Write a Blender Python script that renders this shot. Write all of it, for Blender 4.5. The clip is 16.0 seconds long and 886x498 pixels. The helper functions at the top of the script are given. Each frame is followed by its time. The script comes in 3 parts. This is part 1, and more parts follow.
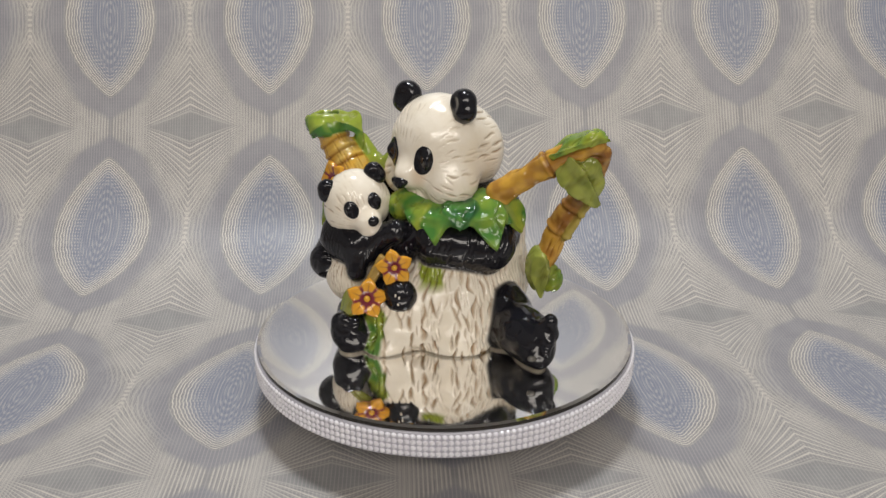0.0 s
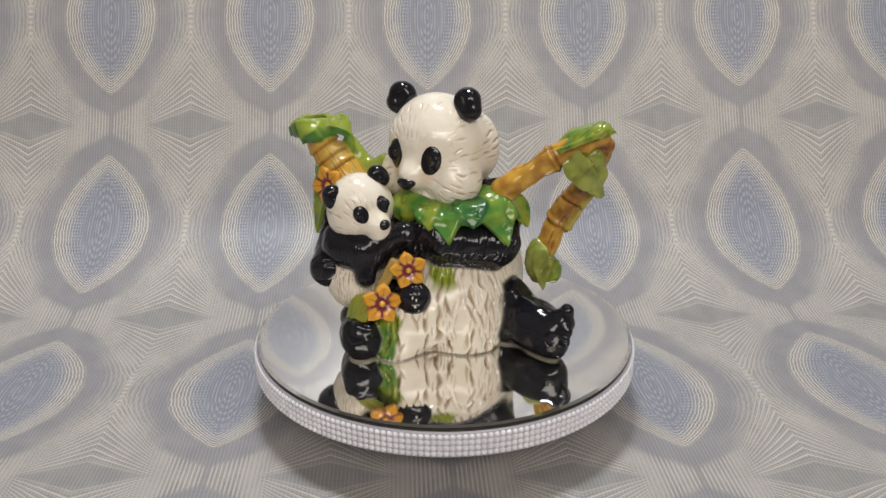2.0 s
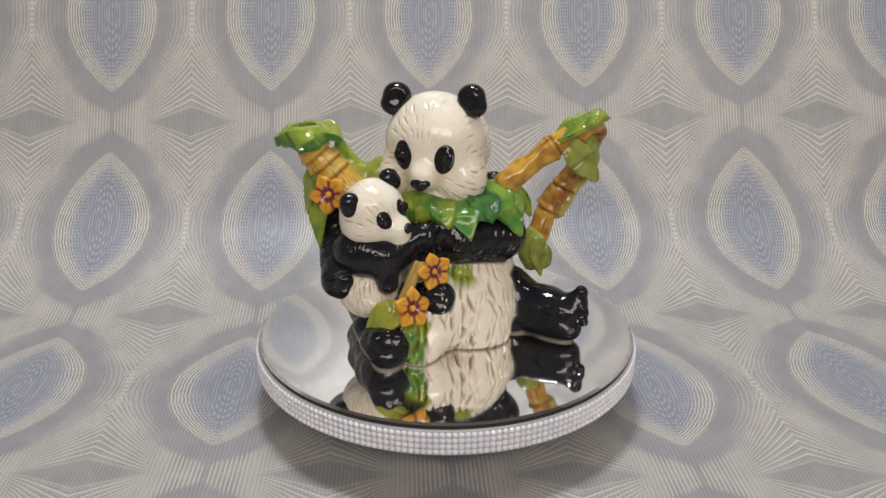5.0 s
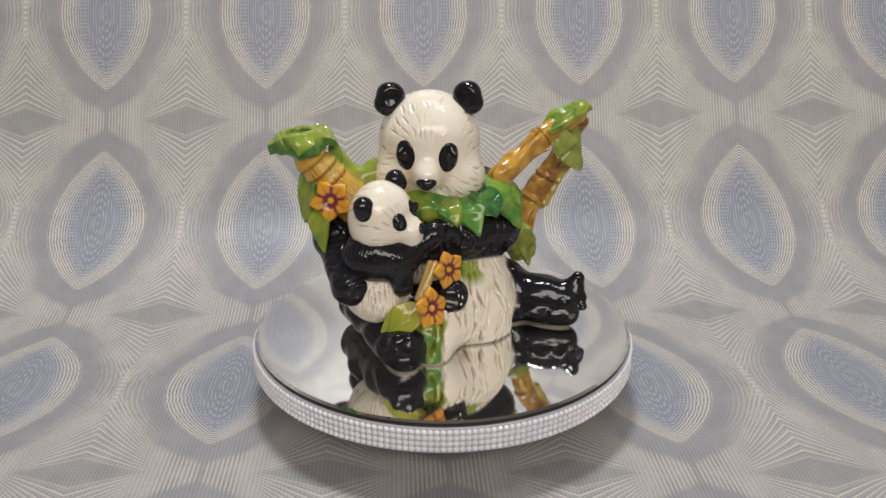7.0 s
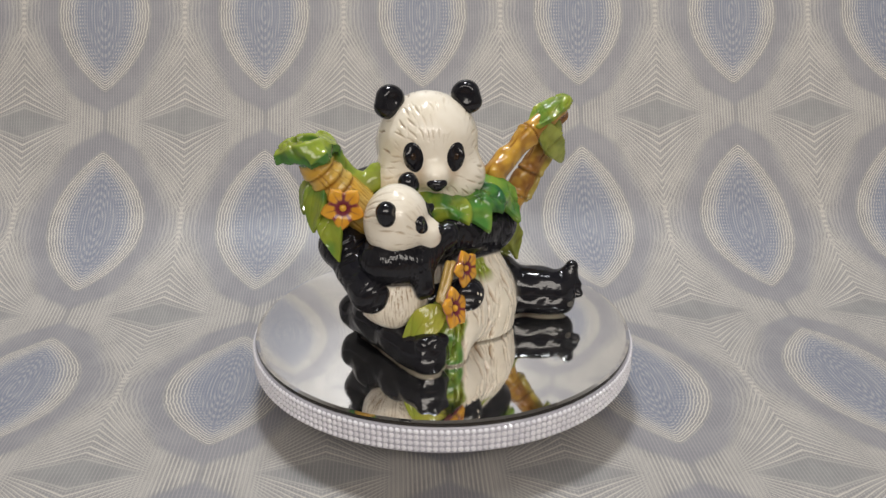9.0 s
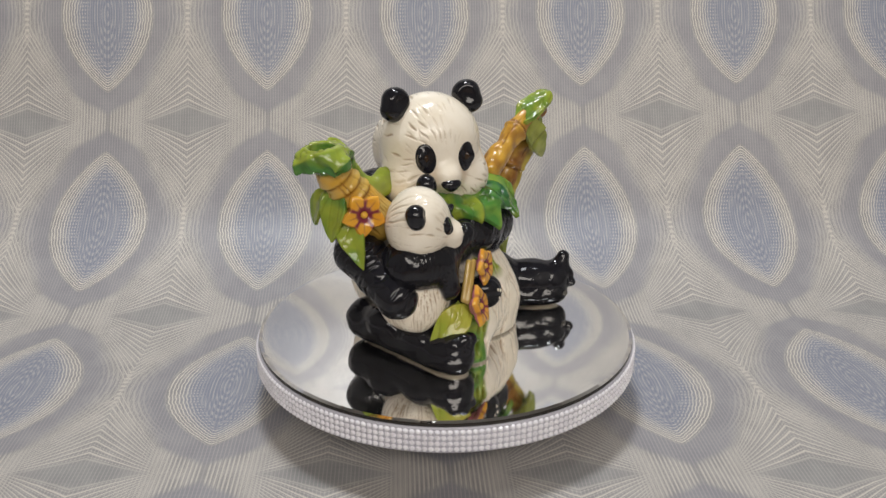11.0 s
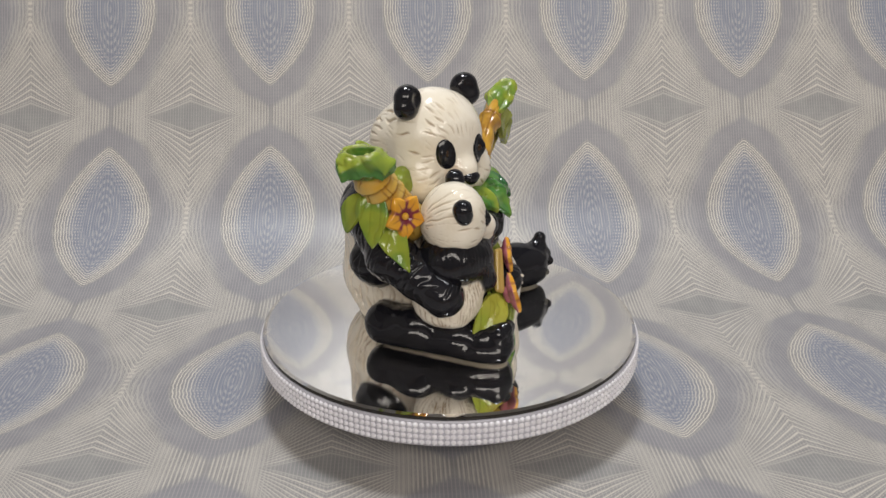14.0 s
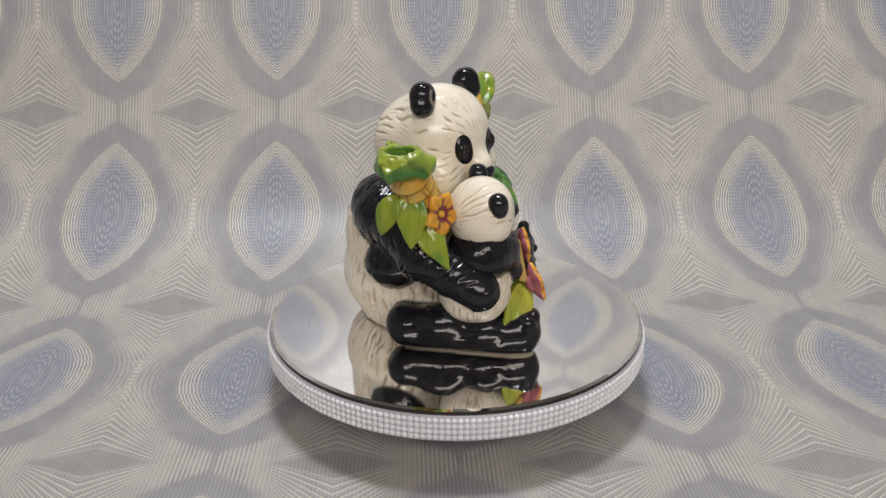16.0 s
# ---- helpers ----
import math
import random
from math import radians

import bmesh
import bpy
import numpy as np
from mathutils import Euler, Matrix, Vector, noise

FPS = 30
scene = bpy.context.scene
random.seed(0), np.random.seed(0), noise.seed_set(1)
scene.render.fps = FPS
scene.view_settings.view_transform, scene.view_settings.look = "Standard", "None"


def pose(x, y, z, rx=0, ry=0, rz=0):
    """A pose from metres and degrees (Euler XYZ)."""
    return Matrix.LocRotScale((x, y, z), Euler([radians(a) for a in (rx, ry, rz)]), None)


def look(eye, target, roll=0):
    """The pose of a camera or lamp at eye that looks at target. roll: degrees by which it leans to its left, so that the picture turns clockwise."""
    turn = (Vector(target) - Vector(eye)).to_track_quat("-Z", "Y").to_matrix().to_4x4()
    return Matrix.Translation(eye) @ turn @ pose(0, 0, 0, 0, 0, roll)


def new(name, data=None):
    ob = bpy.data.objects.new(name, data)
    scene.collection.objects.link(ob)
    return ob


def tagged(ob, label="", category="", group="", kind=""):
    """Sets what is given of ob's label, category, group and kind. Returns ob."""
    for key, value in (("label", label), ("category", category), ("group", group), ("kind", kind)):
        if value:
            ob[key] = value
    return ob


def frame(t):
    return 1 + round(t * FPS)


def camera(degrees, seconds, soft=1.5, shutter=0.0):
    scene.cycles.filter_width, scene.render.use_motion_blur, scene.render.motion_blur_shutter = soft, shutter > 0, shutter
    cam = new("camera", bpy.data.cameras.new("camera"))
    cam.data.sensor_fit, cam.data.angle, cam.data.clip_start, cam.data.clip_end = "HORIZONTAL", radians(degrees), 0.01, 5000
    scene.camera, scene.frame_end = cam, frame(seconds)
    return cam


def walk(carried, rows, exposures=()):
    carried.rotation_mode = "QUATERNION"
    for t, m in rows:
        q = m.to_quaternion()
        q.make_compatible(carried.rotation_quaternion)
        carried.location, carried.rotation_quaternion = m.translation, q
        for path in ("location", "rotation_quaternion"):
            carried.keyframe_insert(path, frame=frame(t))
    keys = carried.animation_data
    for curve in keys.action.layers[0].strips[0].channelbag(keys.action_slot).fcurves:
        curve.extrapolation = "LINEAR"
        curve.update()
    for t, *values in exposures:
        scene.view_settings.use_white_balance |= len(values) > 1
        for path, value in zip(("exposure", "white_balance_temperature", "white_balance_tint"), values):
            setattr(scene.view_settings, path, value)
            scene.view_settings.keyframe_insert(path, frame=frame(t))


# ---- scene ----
cam = camera(52.33, 16.0, soft=1.5)
PATH = [
    (0, pose(-0.02234, -0.54861, 0.27536, 68.632, 0.399, -2.504)),
    (0.5, pose(-0.02234, -0.54861, 0.27536, 68.682, 0.375, -2.499)),
    (1, pose(-0.02234, -0.54861, 0.27536, 68.738, 0.281, -2.441)),
    (1.5, pose(-0.02234, -0.54861, 0.27536, 68.699, 0.167, -2.405)),
    (2, pose(-0.02234, -0.54861, 0.27536, 68.594, 0.077, -2.398)),
    (2.5, pose(-0.02234, -0.54861, 0.27536, 68.542, 0.004, -2.400)),
    (3, pose(-0.02234, -0.54861, 0.27536, 68.544, -0.071, -2.323)),
    (3.5, pose(-0.02234, -0.54861, 0.27536, 68.545, -0.110, -2.267)),
    (4, pose(-0.02234, -0.54861, 0.27536, 68.564, -0.127, -2.229)),
    (6.5, pose(-0.02234, -0.54861, 0.27536, 68.339, 0.001, -2.562)),
    (7, pose(-0.02234, -0.54861, 0.27536, 68.357, -0.001, -2.641)),
    (7.5, pose(-0.02234, -0.54861, 0.27536, 68.374, 0.013, -2.713)),
    (8, pose(-0.02234, -0.54861, 0.27536, 68.441, 0.034, -2.721)),
    (8.5, pose(-0.02234, -0.54861, 0.27536, 68.446, 0.037, -2.713)),
    (9, pose(-0.02234, -0.54861, 0.27536, 68.378, 0.035, -2.712)),
    (11.5, pose(-0.02234, -0.54861, 0.27536, 68.419, 0.077, -2.548)),
    (12, pose(-0.02234, -0.54861, 0.27536, 68.405, 0.091, -2.556)),
    (12.5, pose(-0.02234, -0.54861, 0.27536, 68.351, 0.114, -2.519)),
    (13, pose(-0.02234, -0.54861, 0.27536, 68.271, 0.124, -2.493)),
    (13.5, pose(-0.02234, -0.54861, 0.27536, 68.172, 0.138, -2.466)),
    (14, pose(-0.02234, -0.54861, 0.27536, 68.079, 0.157, -2.395)),
    (14.5, pose(-0.02234, -0.54861, 0.27536, 67.958, 0.211, -2.268)),
    (15, pose(-0.02234, -0.54861, 0.27536, 67.955, 0.228, -2.160)),
    (15.5, pose(-0.02234, -0.54861, 0.27536, 67.924, 0.251, -2.095)),
    (16, pose(-0.02234, -0.54861, 0.27536, 67.812, 0.255, -2.002)),
]
walk(cam, PATH)

# ---- light ----
world = bpy.data.worlds.new("room_air")
scene.world = world
world.use_nodes = True
world.node_tree.nodes["Background"].inputs[0].default_value = (0.9, 0.95, 1.0, 1)
world.node_tree.nodes["Background"].inputs[1].default_value = 0.02
scene.view_settings.exposure = 0.0


def area_lamp(name, eye, target, w, d, watts, colour):
    data = bpy.data.lights.new(name, "AREA")
    data.shape, data.size, data.size_y = "RECTANGLE", w, d
    data.energy, data.color = watts, colour
    ob = new(name, data)
    ob.matrix_world = look(eye, target)
    return ob


area_lamp("ceiling_lamp", (-0.07, 0.32, 1.82), (-0.07, 0.321, 0), 0.36, 0.26, 20, (0.94, 0.96, 0.98))
area_lamp("ceiling_lamp", (0.55, -0.05, 1.82), (0.55, -0.049, 0), 0.30, 0.30, 3, (0.92, 0.96, 0.98))
# added unseen fill behind the camera, brightens the upright cloth and the pot's front
area_lamp("frontal_fill", (0.15, -2.25, 1.45), (0.05, 0.25, 0.2), 2.6, 0.8, 42, (1.0, 0.935, 0.86))

# ---- material helpers ----


class Tree:
    """Short-hand for building a node material."""

    def __init__(self, name):
        self.mat = bpy.data.materials.new(name)
        self.mat.use_nodes = True
        self.nt = self.mat.node_tree
        self.bsdf = self.nt.nodes["Principled BSDF"]

    def node(self, kind):
        return self.nt.nodes.new(kind)

    def put(self, value, socket):
        if isinstance(value, (int, float)):
            socket.default_value = value
        elif isinstance(value, tuple):
            socket.default_value = value if len(value) == len(socket.default_value) else (*value, 1)
        else:
            self.nt.links.new(value, socket)

    def m(self, op, a, b=0.0, c=0.0):
        n = self.node("ShaderNodeMath")
        n.operation = op
        for s, v in zip(n.inputs, (a, b, c)):
            self.put(v, s)
        return n.outputs[0]

    def step(self, x, lo, hi, a=0.0, b=1.0):
        n = self.node("ShaderNodeMapRange")
        n.interpolation_type = "SMOOTHSTEP"
        for s, v in zip(n.inputs, (x, lo, hi, a, b)):
            self.put(v, s)
        return n.outputs[0]

    def mix(self, fac, a, b, blend="MIX"):
        n = self.node("ShaderNodeMix")
        n.data_type, n.blend_type = "RGBA", blend
        self.put(fac, n.inputs[0])
        self.put(a, n.inputs[6])
        self.put(b, n.inputs[7])
        return n.outputs[2]

    def noise(self, scale, detail=3.0, vec=None, rough=0.5):
        n = self.node("ShaderNodeTexNoise")
        n.inputs["Scale"].default_value, n.inputs["Detail"].default_value = scale, detail
        n.inputs["Roughness"].default_value = rough
        if vec is not None:
            self.nt.links.new(vec, n.inputs["Vector"])
        return n.outputs[0]

    def coords(self):
        return self.node("ShaderNodeTexCoord").outputs["Object"]

    def bump(self, height, strength, distance):
        n = self.node("ShaderNodeBump")
        n.inputs["Strength"].default_value, n.inputs["Distance"].default_value = strength, distance
        self.nt.links.new(height, n.inputs["Height"])
        self.nt.links.new(n.outputs[0], self.bsdf.inputs["Normal"])

    def set(self, **kw):
        for k, v in kw.items():
            self.put(v, self.bsdf.inputs[k.replace("_", " ")])
        return self.mat


def plain(name, colour, rough, metal=0.0, vary=0.15, scale=40.0):
    t = Tree(name)
    n = t.noise(scale, 4.0, t.coords())
    dark = tuple(c * (1 - vary) for c in colour)
    t.set(Base_Color=t.mix(n, dark, colour), Roughness=t.step(n, 0.2, 0.8, rough * 0.8, rough * 1.2), Metallic=metal)
    return t.mat


def cloth_material():
    """Printed cloth: almond rings, chevron fans and narrow necks of cream thread lines on lilac grey."""
    t = Tree("printed_cloth")
    m = t.m
    sep = t.node("ShaderNodeSeparateXYZ")
    t.nt.links.new(t.node("ShaderNodeTexCoord").outputs["UV"], sep.inputs[0])
    u, v = sep.outputs[0], sep.outputs[1]
    # signed and plain distance to the nearest almond axis, and to its middle
    uvw = t.node("ShaderNodeTexCoord").outputs["UV"]
    su = m("SUBTRACT", m("FRACT", m("ADD", u, 0.5)), 0.5)
    sv = m("SUBTRACT", m("FRACT", v), 0.5)
    au, av = m("ABSOLUTE", su), m("ABSOLUTE", sv)
    dv = m("SUBTRACT", 0.5, av)
    fine = t.noise(26.0, 2.0, uvw)
    fleck = t.noise(150.0, 2.0, uvw)

    def stripes(x, count, sharp=0.35):
        s = m("SINE", m("MULTIPLY", x, count * 2 * math.pi))
        return t.step(s, -sharp, 0.75 - 0.5 * sharp)

    def both(*xs):
        r = xs[0]
        for x in xs[1:]:
            r = m("MULTIPLY", r, x)
        return r

    def band(x, a, b, c, d):
        return both(t.step(x, a, b), t.step(x, c, d, 1.0, 0.0))

    curve = m("POWER", m("MULTIPLY", av, 1 / 0.365), 2.1)
    e = m("ADD", m("MULTIPLY", m("SQRT", m("ADD", m("POWER", au, 2.0), 0.0002)), 1 / 0.285), curve)
    jolt = m("MULTIPLY", m("SUBTRACT", fine, 0.5), 0.05)
    wavy = m("ADD", m("ADD", e, m("MULTIPLY", m("SINE", m("MULTIPLY", v, 2 * math.pi * 27)), 0.004)), jolt)
    weft = stripes(u, 62.0, -0.3)
    warp = stripes(v, 58.0, 0.3)
    # crisp wavering rings, broken into beads towards the middle, faint dotted arcs in the core
    ring = both(band(e, 0.46, 0.74, 0.98, 1.03), stripes(wavy, 17.0, -0.15))
    bead = both(band(e, 0.30, 0.55, 0.66, 0.85), stripes(wavy, 17.0, 0.2), t.step(warp, 0.1, 0.9, 0.15, 1.0))
    oval = m("SQRT", m("ADD", m("MULTIPLY", m("POWER", au, 2.0), 6.0), m("POWER", av, 2.0)))
    core = both(t.step(e, 0.35, 0.62, 1.0, 0.0), stripes(oval, 27.0), t.step(stripes(u, 46.0), 0.0, 1.0, 0.3, 1.0))
    # chevrons round the star between four almonds, running together at the necks
    gape = m("MULTIPLY", au, 2.0)
    h = m("DIVIDE", m("ADD", dv, m("MULTIPLY", m("SUBTRACT", 1.0, gape), 0.045)), m("ADD", m("POWER", gape, 1.45), 0.02))
    out = t.step(e, 1.10, 1.28)
    hw = m("ADD", h, m("MULTIPLY", m("SUBTRACT", fine, 0.5), 0.006))
    fan = both(band(h, 0.045, 0.10, 0.44, 0.52), out, stripes(hw, 31.0, -0.42), t.step(au, 0.06, 0.30, 0.3, 1.0))
    fan2 = both(band(h, 0.04, 0.09, 0.50, 0.75), out, stripes(hw, 62.0, -0.1), t.step(weft, 0.0, 1.0, 0.45, 1.0))
    mouth = m("SUBTRACT", dv, m("MULTIPLY", au, 0.42))
    neck = both(t.step(au, 0.12, 0.36, 1.0, 0.0), t.step(mouth, 0.02, 0.06, 1.0, 0.0), t.step(au, 0.004, 0.016), stripes(u, 54.0, 0.0))
    spine = both(t.step(au, 0.478, 0.492), t.step(av, 0.06, 0.20, 1.0, 0.0), t.step(stripes(v, 40.0), 0.0, 1.0, 0.35, 1.0))
    spread = both(band(e, 1.15, 1.5, 2.6, 3.6), t.step(av, 0.20, 0.40, 1.0, 0.0), stripes(m("ADD", e, jolt), 12.0, 0.0))
    line = m("MULTIPLY", ring, 0.74)
    for x, k in ((bead, 0.50), (core, 0.32), (fan, 0.60), (fan2, 0.44), (neck, 0.50), (spine, 0.55), (spread, 0.32), (weft, 0.17), (warp, 0.03)):
        line = m("MAXIMUM", line, m("MULTIPLY", x, k))
    line = both(line, t.step(fleck, 0.25, 0.6, 0.72, 1.0))
    n = t.noise(9.0, 3.0, uvw)
    ground = t.mix(t.step(n, 0.35, 0.65), (0.262, 0.254, 0.256), (0.306, 0.296, 0.294))
    blue = t.mix(fleck, (0.138, 0.170, 0.262), (0.185, 0.220, 0.32))
    lilac = t.mix(n, (0.205, 0.210, 0.262), (0.245, 0.246, 0.290))
    ground = t.mix(m("MULTIPLY", t.step(e, 0.50, 0.90, 1.0, 0.0), 0.66), ground, blue)
    ground = t.mix(m("MULTIPLY", both(t.step(e, 0.98, 1.06), t.step(h, 0.44, 0.66), t.step(mouth, 0.02, 0.06)), 0.45), ground, lilac)
    lens = both(t.step(h, 0.03, 0.10, 1.0, 0.0), t.step(au, 0.22, 0.40))
    ground = t.mix(m("MULTIPLY", lens, 0.25), ground, (0.215, 0.235, 0.235))
    colour = t.mix(line, ground, (0.80, 0.745, 0.655))
    t.set(Base_Color=colour, Roughness=0.42)
    t.bsdf.inputs["Specular IOR Level"].default_value = 0.5
    t.bump(line, 0.25, 0.0004)
    return t.mat


def glaze_material():
    """Hand-painted glazed earthenware: pigment from the painted layer, brown wash settled in the tooled lines."""
    t = Tree("painted_glaze")
    layer, tool = t.node("ShaderNodeVertexColor"), t.node("ShaderNodeAttribute")
    layer.layer_name, tool.attribute_name = "pigment", "tooling"
    pig, cut = layer.outputs[0], tool.outputs["Fac"]
    co = t.coords()
    n1, n2, n3 = t.noise(70.0, 4.0, co), t.noise(420.0, 2.0, co), t.noise(260.0, 1.0, co)
    tint = t.mix(t.step(n1, 0.3, 0.7), (0.93, 0.91, 0.87), (1.0, 1.0, 1.0))
    base = t.mix(1.0, pig, tint, "MULTIPLY")
    wash = t.mix(1.0, base, (0.36, 0.23, 0.11), "MULTIPLY")
    base = t.mix(t.m("MULTIPLY", cut, t.step(n1, 0.25, 0.7, 0.35, 1.0)), base, wash)
    t.set(Base_Color=base, Roughness=t.step(n2, 0.3, 0.7, 0.07, 0.13), Coat_Weight=0.0)
    t.bsdf.inputs["IOR"].default_value = 1.48
    t.bump(t.m("ADD", n1, t.m("MULTIPLY", n3, 0.45)), 0.30, 0.0014)
    return t.mat


CLOTH = cloth_material()
GLAZE = glaze_material()
MIRROR = plain("silvered_mirror", (0.95, 0.94, 0.93), 0.05, 0.995, 0.02, 8.0)
BEVEL = plain("dark_mirror_edge", (0.05, 0.045, 0.04), 0.12, 0.6)
SILVER = plain("silver_plastic", (0.52, 0.51, 0.57), 0.35, 0.1)
DARK = plain("dark_plastic", (0.02, 0.02, 0.022), 0.5)
PAINT = plain("wall_paint", (0.34, 0.335, 0.325), 0.8, 0.0, 0.08, 3.0)
WOOD = plain("table_wood", (0.22, 0.14, 0.08), 0.5, 0.0, 0.3, 12.0)


def crystal_material():
    t = Tree("acrylic_crystal")
    r = t.node("ShaderNodeObjectInfo").outputs["Random"]
    t.set(Base_Color=t.mix(r, (0.80, 0.785, 0.84), (0.90, 0.89, 0.93)), Metallic=0.08, Roughness=0.10)
    return t.mat


CRYSTAL = crystal_material()

# ---- mesh helpers ----


def mesh_of(name, verts, faces, mat, smooth=True):
    me = bpy.data.meshes.new(name)
    me.from_pydata([tuple(map(float, v)) for v in verts], [], [tuple(map(int, f)) for f in faces])
    me.materials.append(mat)
    me.polygons.foreach_set("use_smooth", np.full(len(me.polygons), smooth))
    me.update()
    return me


def part(name, me, parent, label=""):
    ob = new(name, me)
    ob.parent = parent
    if label:
        ob["label"] = label
    return ob


def from_bm(name, bm, mat, smooth=True):
    me = bpy.data.meshes.new(name)
    bm.to_mesh(me)
    bm.free()
    me.materials.append(mat)
    me.polygons.foreach_set("use_smooth", np.full(len(me.polygons), smooth))
    return me


def box_mesh(name, x0, x1, y0, y1, z0, z1, mat, bevel=0.0):
    bm = bmesh.new()
    bmesh.ops.create_cube(bm, size=1.0)
    for v in bm.verts:
        v.co = Vector((x0 + (v.co.x + 0.5) * (x1 - x0), y0 + (v.co.y + 0.5) * (y1 - y0), z0 + (v.co.z + 0.5) * (z1 - z0)))
    if bevel:
        bmesh.ops.bevel(bm, geom=bm.edges[:], offset=bevel, segments=2, affect="EDGES")
    return from_bm(name, bm, mat, False)


def lathe(name, profile, mat, n=160, closed=False):
    """Turn a profile of (radius, z) round the z axis."""
    verts, faces = [], []
    for r, z in profile:
        for i in range(n):
            a = 2 * math.pi * i / n
            verts.append((r * math.cos(a), r * math.sin(a), z))
    for j in range(len(profile) - 1):
        for i in range(n):
            k = (i + 1) % n
            faces.append((j * n + i, j * n + k, (j + 1) * n + k, (j + 1) * n + i))
    if not closed:
        faces.append(tuple(range(n))[::-1])
        faces.append(tuple(range((len(profile) - 1) * n, len(profile) * n)))
    me = mesh_of(name, verts, faces, mat)
    return me


# ---- room ----
FLOOR_Z = -0.0490
tagged(new("floor", box_mesh("floor", -1.6, 1.6, -2.4, 1.2, FLOOR_Z - 0.05, FLOOR_Z, WOOD)), "plain brown wooden table top under the cloth", "table top", kind="structure")
for nm, b in (("wall_north", (-1.6, 1.6, 1.2, 1.3)), ("wall_south", (-1.6, 1.6, -2.5, -2.4)), ("wall_west", (-1.7, -1.6, -2.5, 1.3)), ("wall_east", (1.6, 1.7, -2.5, 1.3))):
    tagged(new(nm, box_mesh(nm, *b, FLOOR_Z - 0.05, 1.9, PAINT)), "plain pale painted wall", "wall", kind="structure")
tagged(new("ceiling", box_mesh("ceiling", -1.7, 1.7, -2.5, 1.3, 1.9, 1.98, PAINT)), "plain pale painted ceiling", "ceiling", kind="structure")


def smooth_rows(a, x):
    """Cubic through evenly spaced values a at the places x, straight beyond the ends."""
    n = len(a)
    x = np.asarray(x, float)
    i = np.clip(np.floor(x).astype(int), 0, n - 2)
    f = x - i
    ext = np.concatenate([[2 * a[0] - a[1]], a, [2 * a[-1] - a[-2]]])
    p0, p1, p2, p3 = ext[i], ext[i + 1], ext[i + 2], ext[i + 3]
    c = p1 + 0.5 * f * (p2 - p0 + f * (2 * p0 - 5 * p1 + 4 * p2 - p3 + f * (3 * (p1 - p2) + p3 - p0)))
    lin = np.where(f < 0, p1 + f * (p2 - p1), p2 + (f - 1) * (p2 - p1))
    return np.where((f < 0) | (f > 1), lin, c)


def backdrop():
    """One cloth sheet: flat under the turntable, swept up behind it. Rows half a print repeat apart."""
    pitch = 0.13956
    HUB = Vector((-0.0223, -0.5486, 0.2754))
    back = np.array([-0.5262, -0.4255, -0.3247, -0.2240, -0.1232, -0.0231, 0.0823, 0.1792, 0.2364, 0.2756])
    up = np.array([-0.0295, -0.0295, -0.0295, -0.0295, -0.0293, -0.0293, -0.0280, 0.0106, 0.0899, 0.1750])
    skew_y = np.array([-0.045, -0.045, -0.045, -0.045, -0.0445, -0.0205, -0.0073, -0.0041, -0.0114, -0.0083])
    skew_z = np.array([0, 0, 0, 0, -0.0012, -0.0016, -0.0107, -0.0131, 0.0061, -0.0013])
    shift = np.array([0, 0, 0, 0, 0.0003, -0.0014, -0.0014, -0.0021, -0.0027, -0.0020])
    rows = np.linspace(0, 15, 151)
    cols = np.linspace(-5.5, 5.5, 89)
    y, z, sy, sz, x0 = (smooth_rows(a, rows) for a in (back, up, skew_y, skew_z, shift))
    sy, sz = np.clip(sy, -0.05, 0.02), np.clip(sz, -0.015, 0.01)
    verts, uv = [], []
    for j in range(len(rows)):
        for c in cols:
            x = x0[j] + c * pitch
            w = 0.0008 * noise.noise((x * 9, rows[j] * 1.3, 0.0))
            p = HUB + 1.0526 * (Vector((x, y[j] + sy[j] * x, z[j] + sz[j] * x + w)) - HUB)
            verts.append((p.x, p.y, max(p.z, FLOOR_Z + 0.0015)))
            uv.append((c, (rows[j] - 4) / 2))
    n = len(cols)
    faces = [(j * n + i, j * n + i + 1, (j + 1) * n + i + 1, (j + 1) * n + i) for j in range(len(rows) - 1) for i in range(n - 1)]
    me = mesh_of("backdrop", verts, faces, CLOTH)
    lay = me.uv_layers.new(name="UVMap")
    loops = np.empty(len(me.loops), int)
    me.loops.foreach_get("vertex_index", loops)
    lay.data.foreach_set("uv", np.array(uv)[loops].ravel())
    ob = new("backdrop", me)
    mod = ob.modifiers.new("thickness", "SOLIDIFY")
    mod.thickness, mod.offset = 0.0006, -1
    return tagged(ob, "lilac-grey printed cloth backdrop with cream almond line pattern", "backdrop", kind="structure")


backdrop()

# ---- turntable ----
AXIS = Vector((0.0012, 0.0050, 0.0))
OFF = Vector((-0.0006, -0.0031, 0.0))  # the platter sits off its spindle
TOP = 0.0030


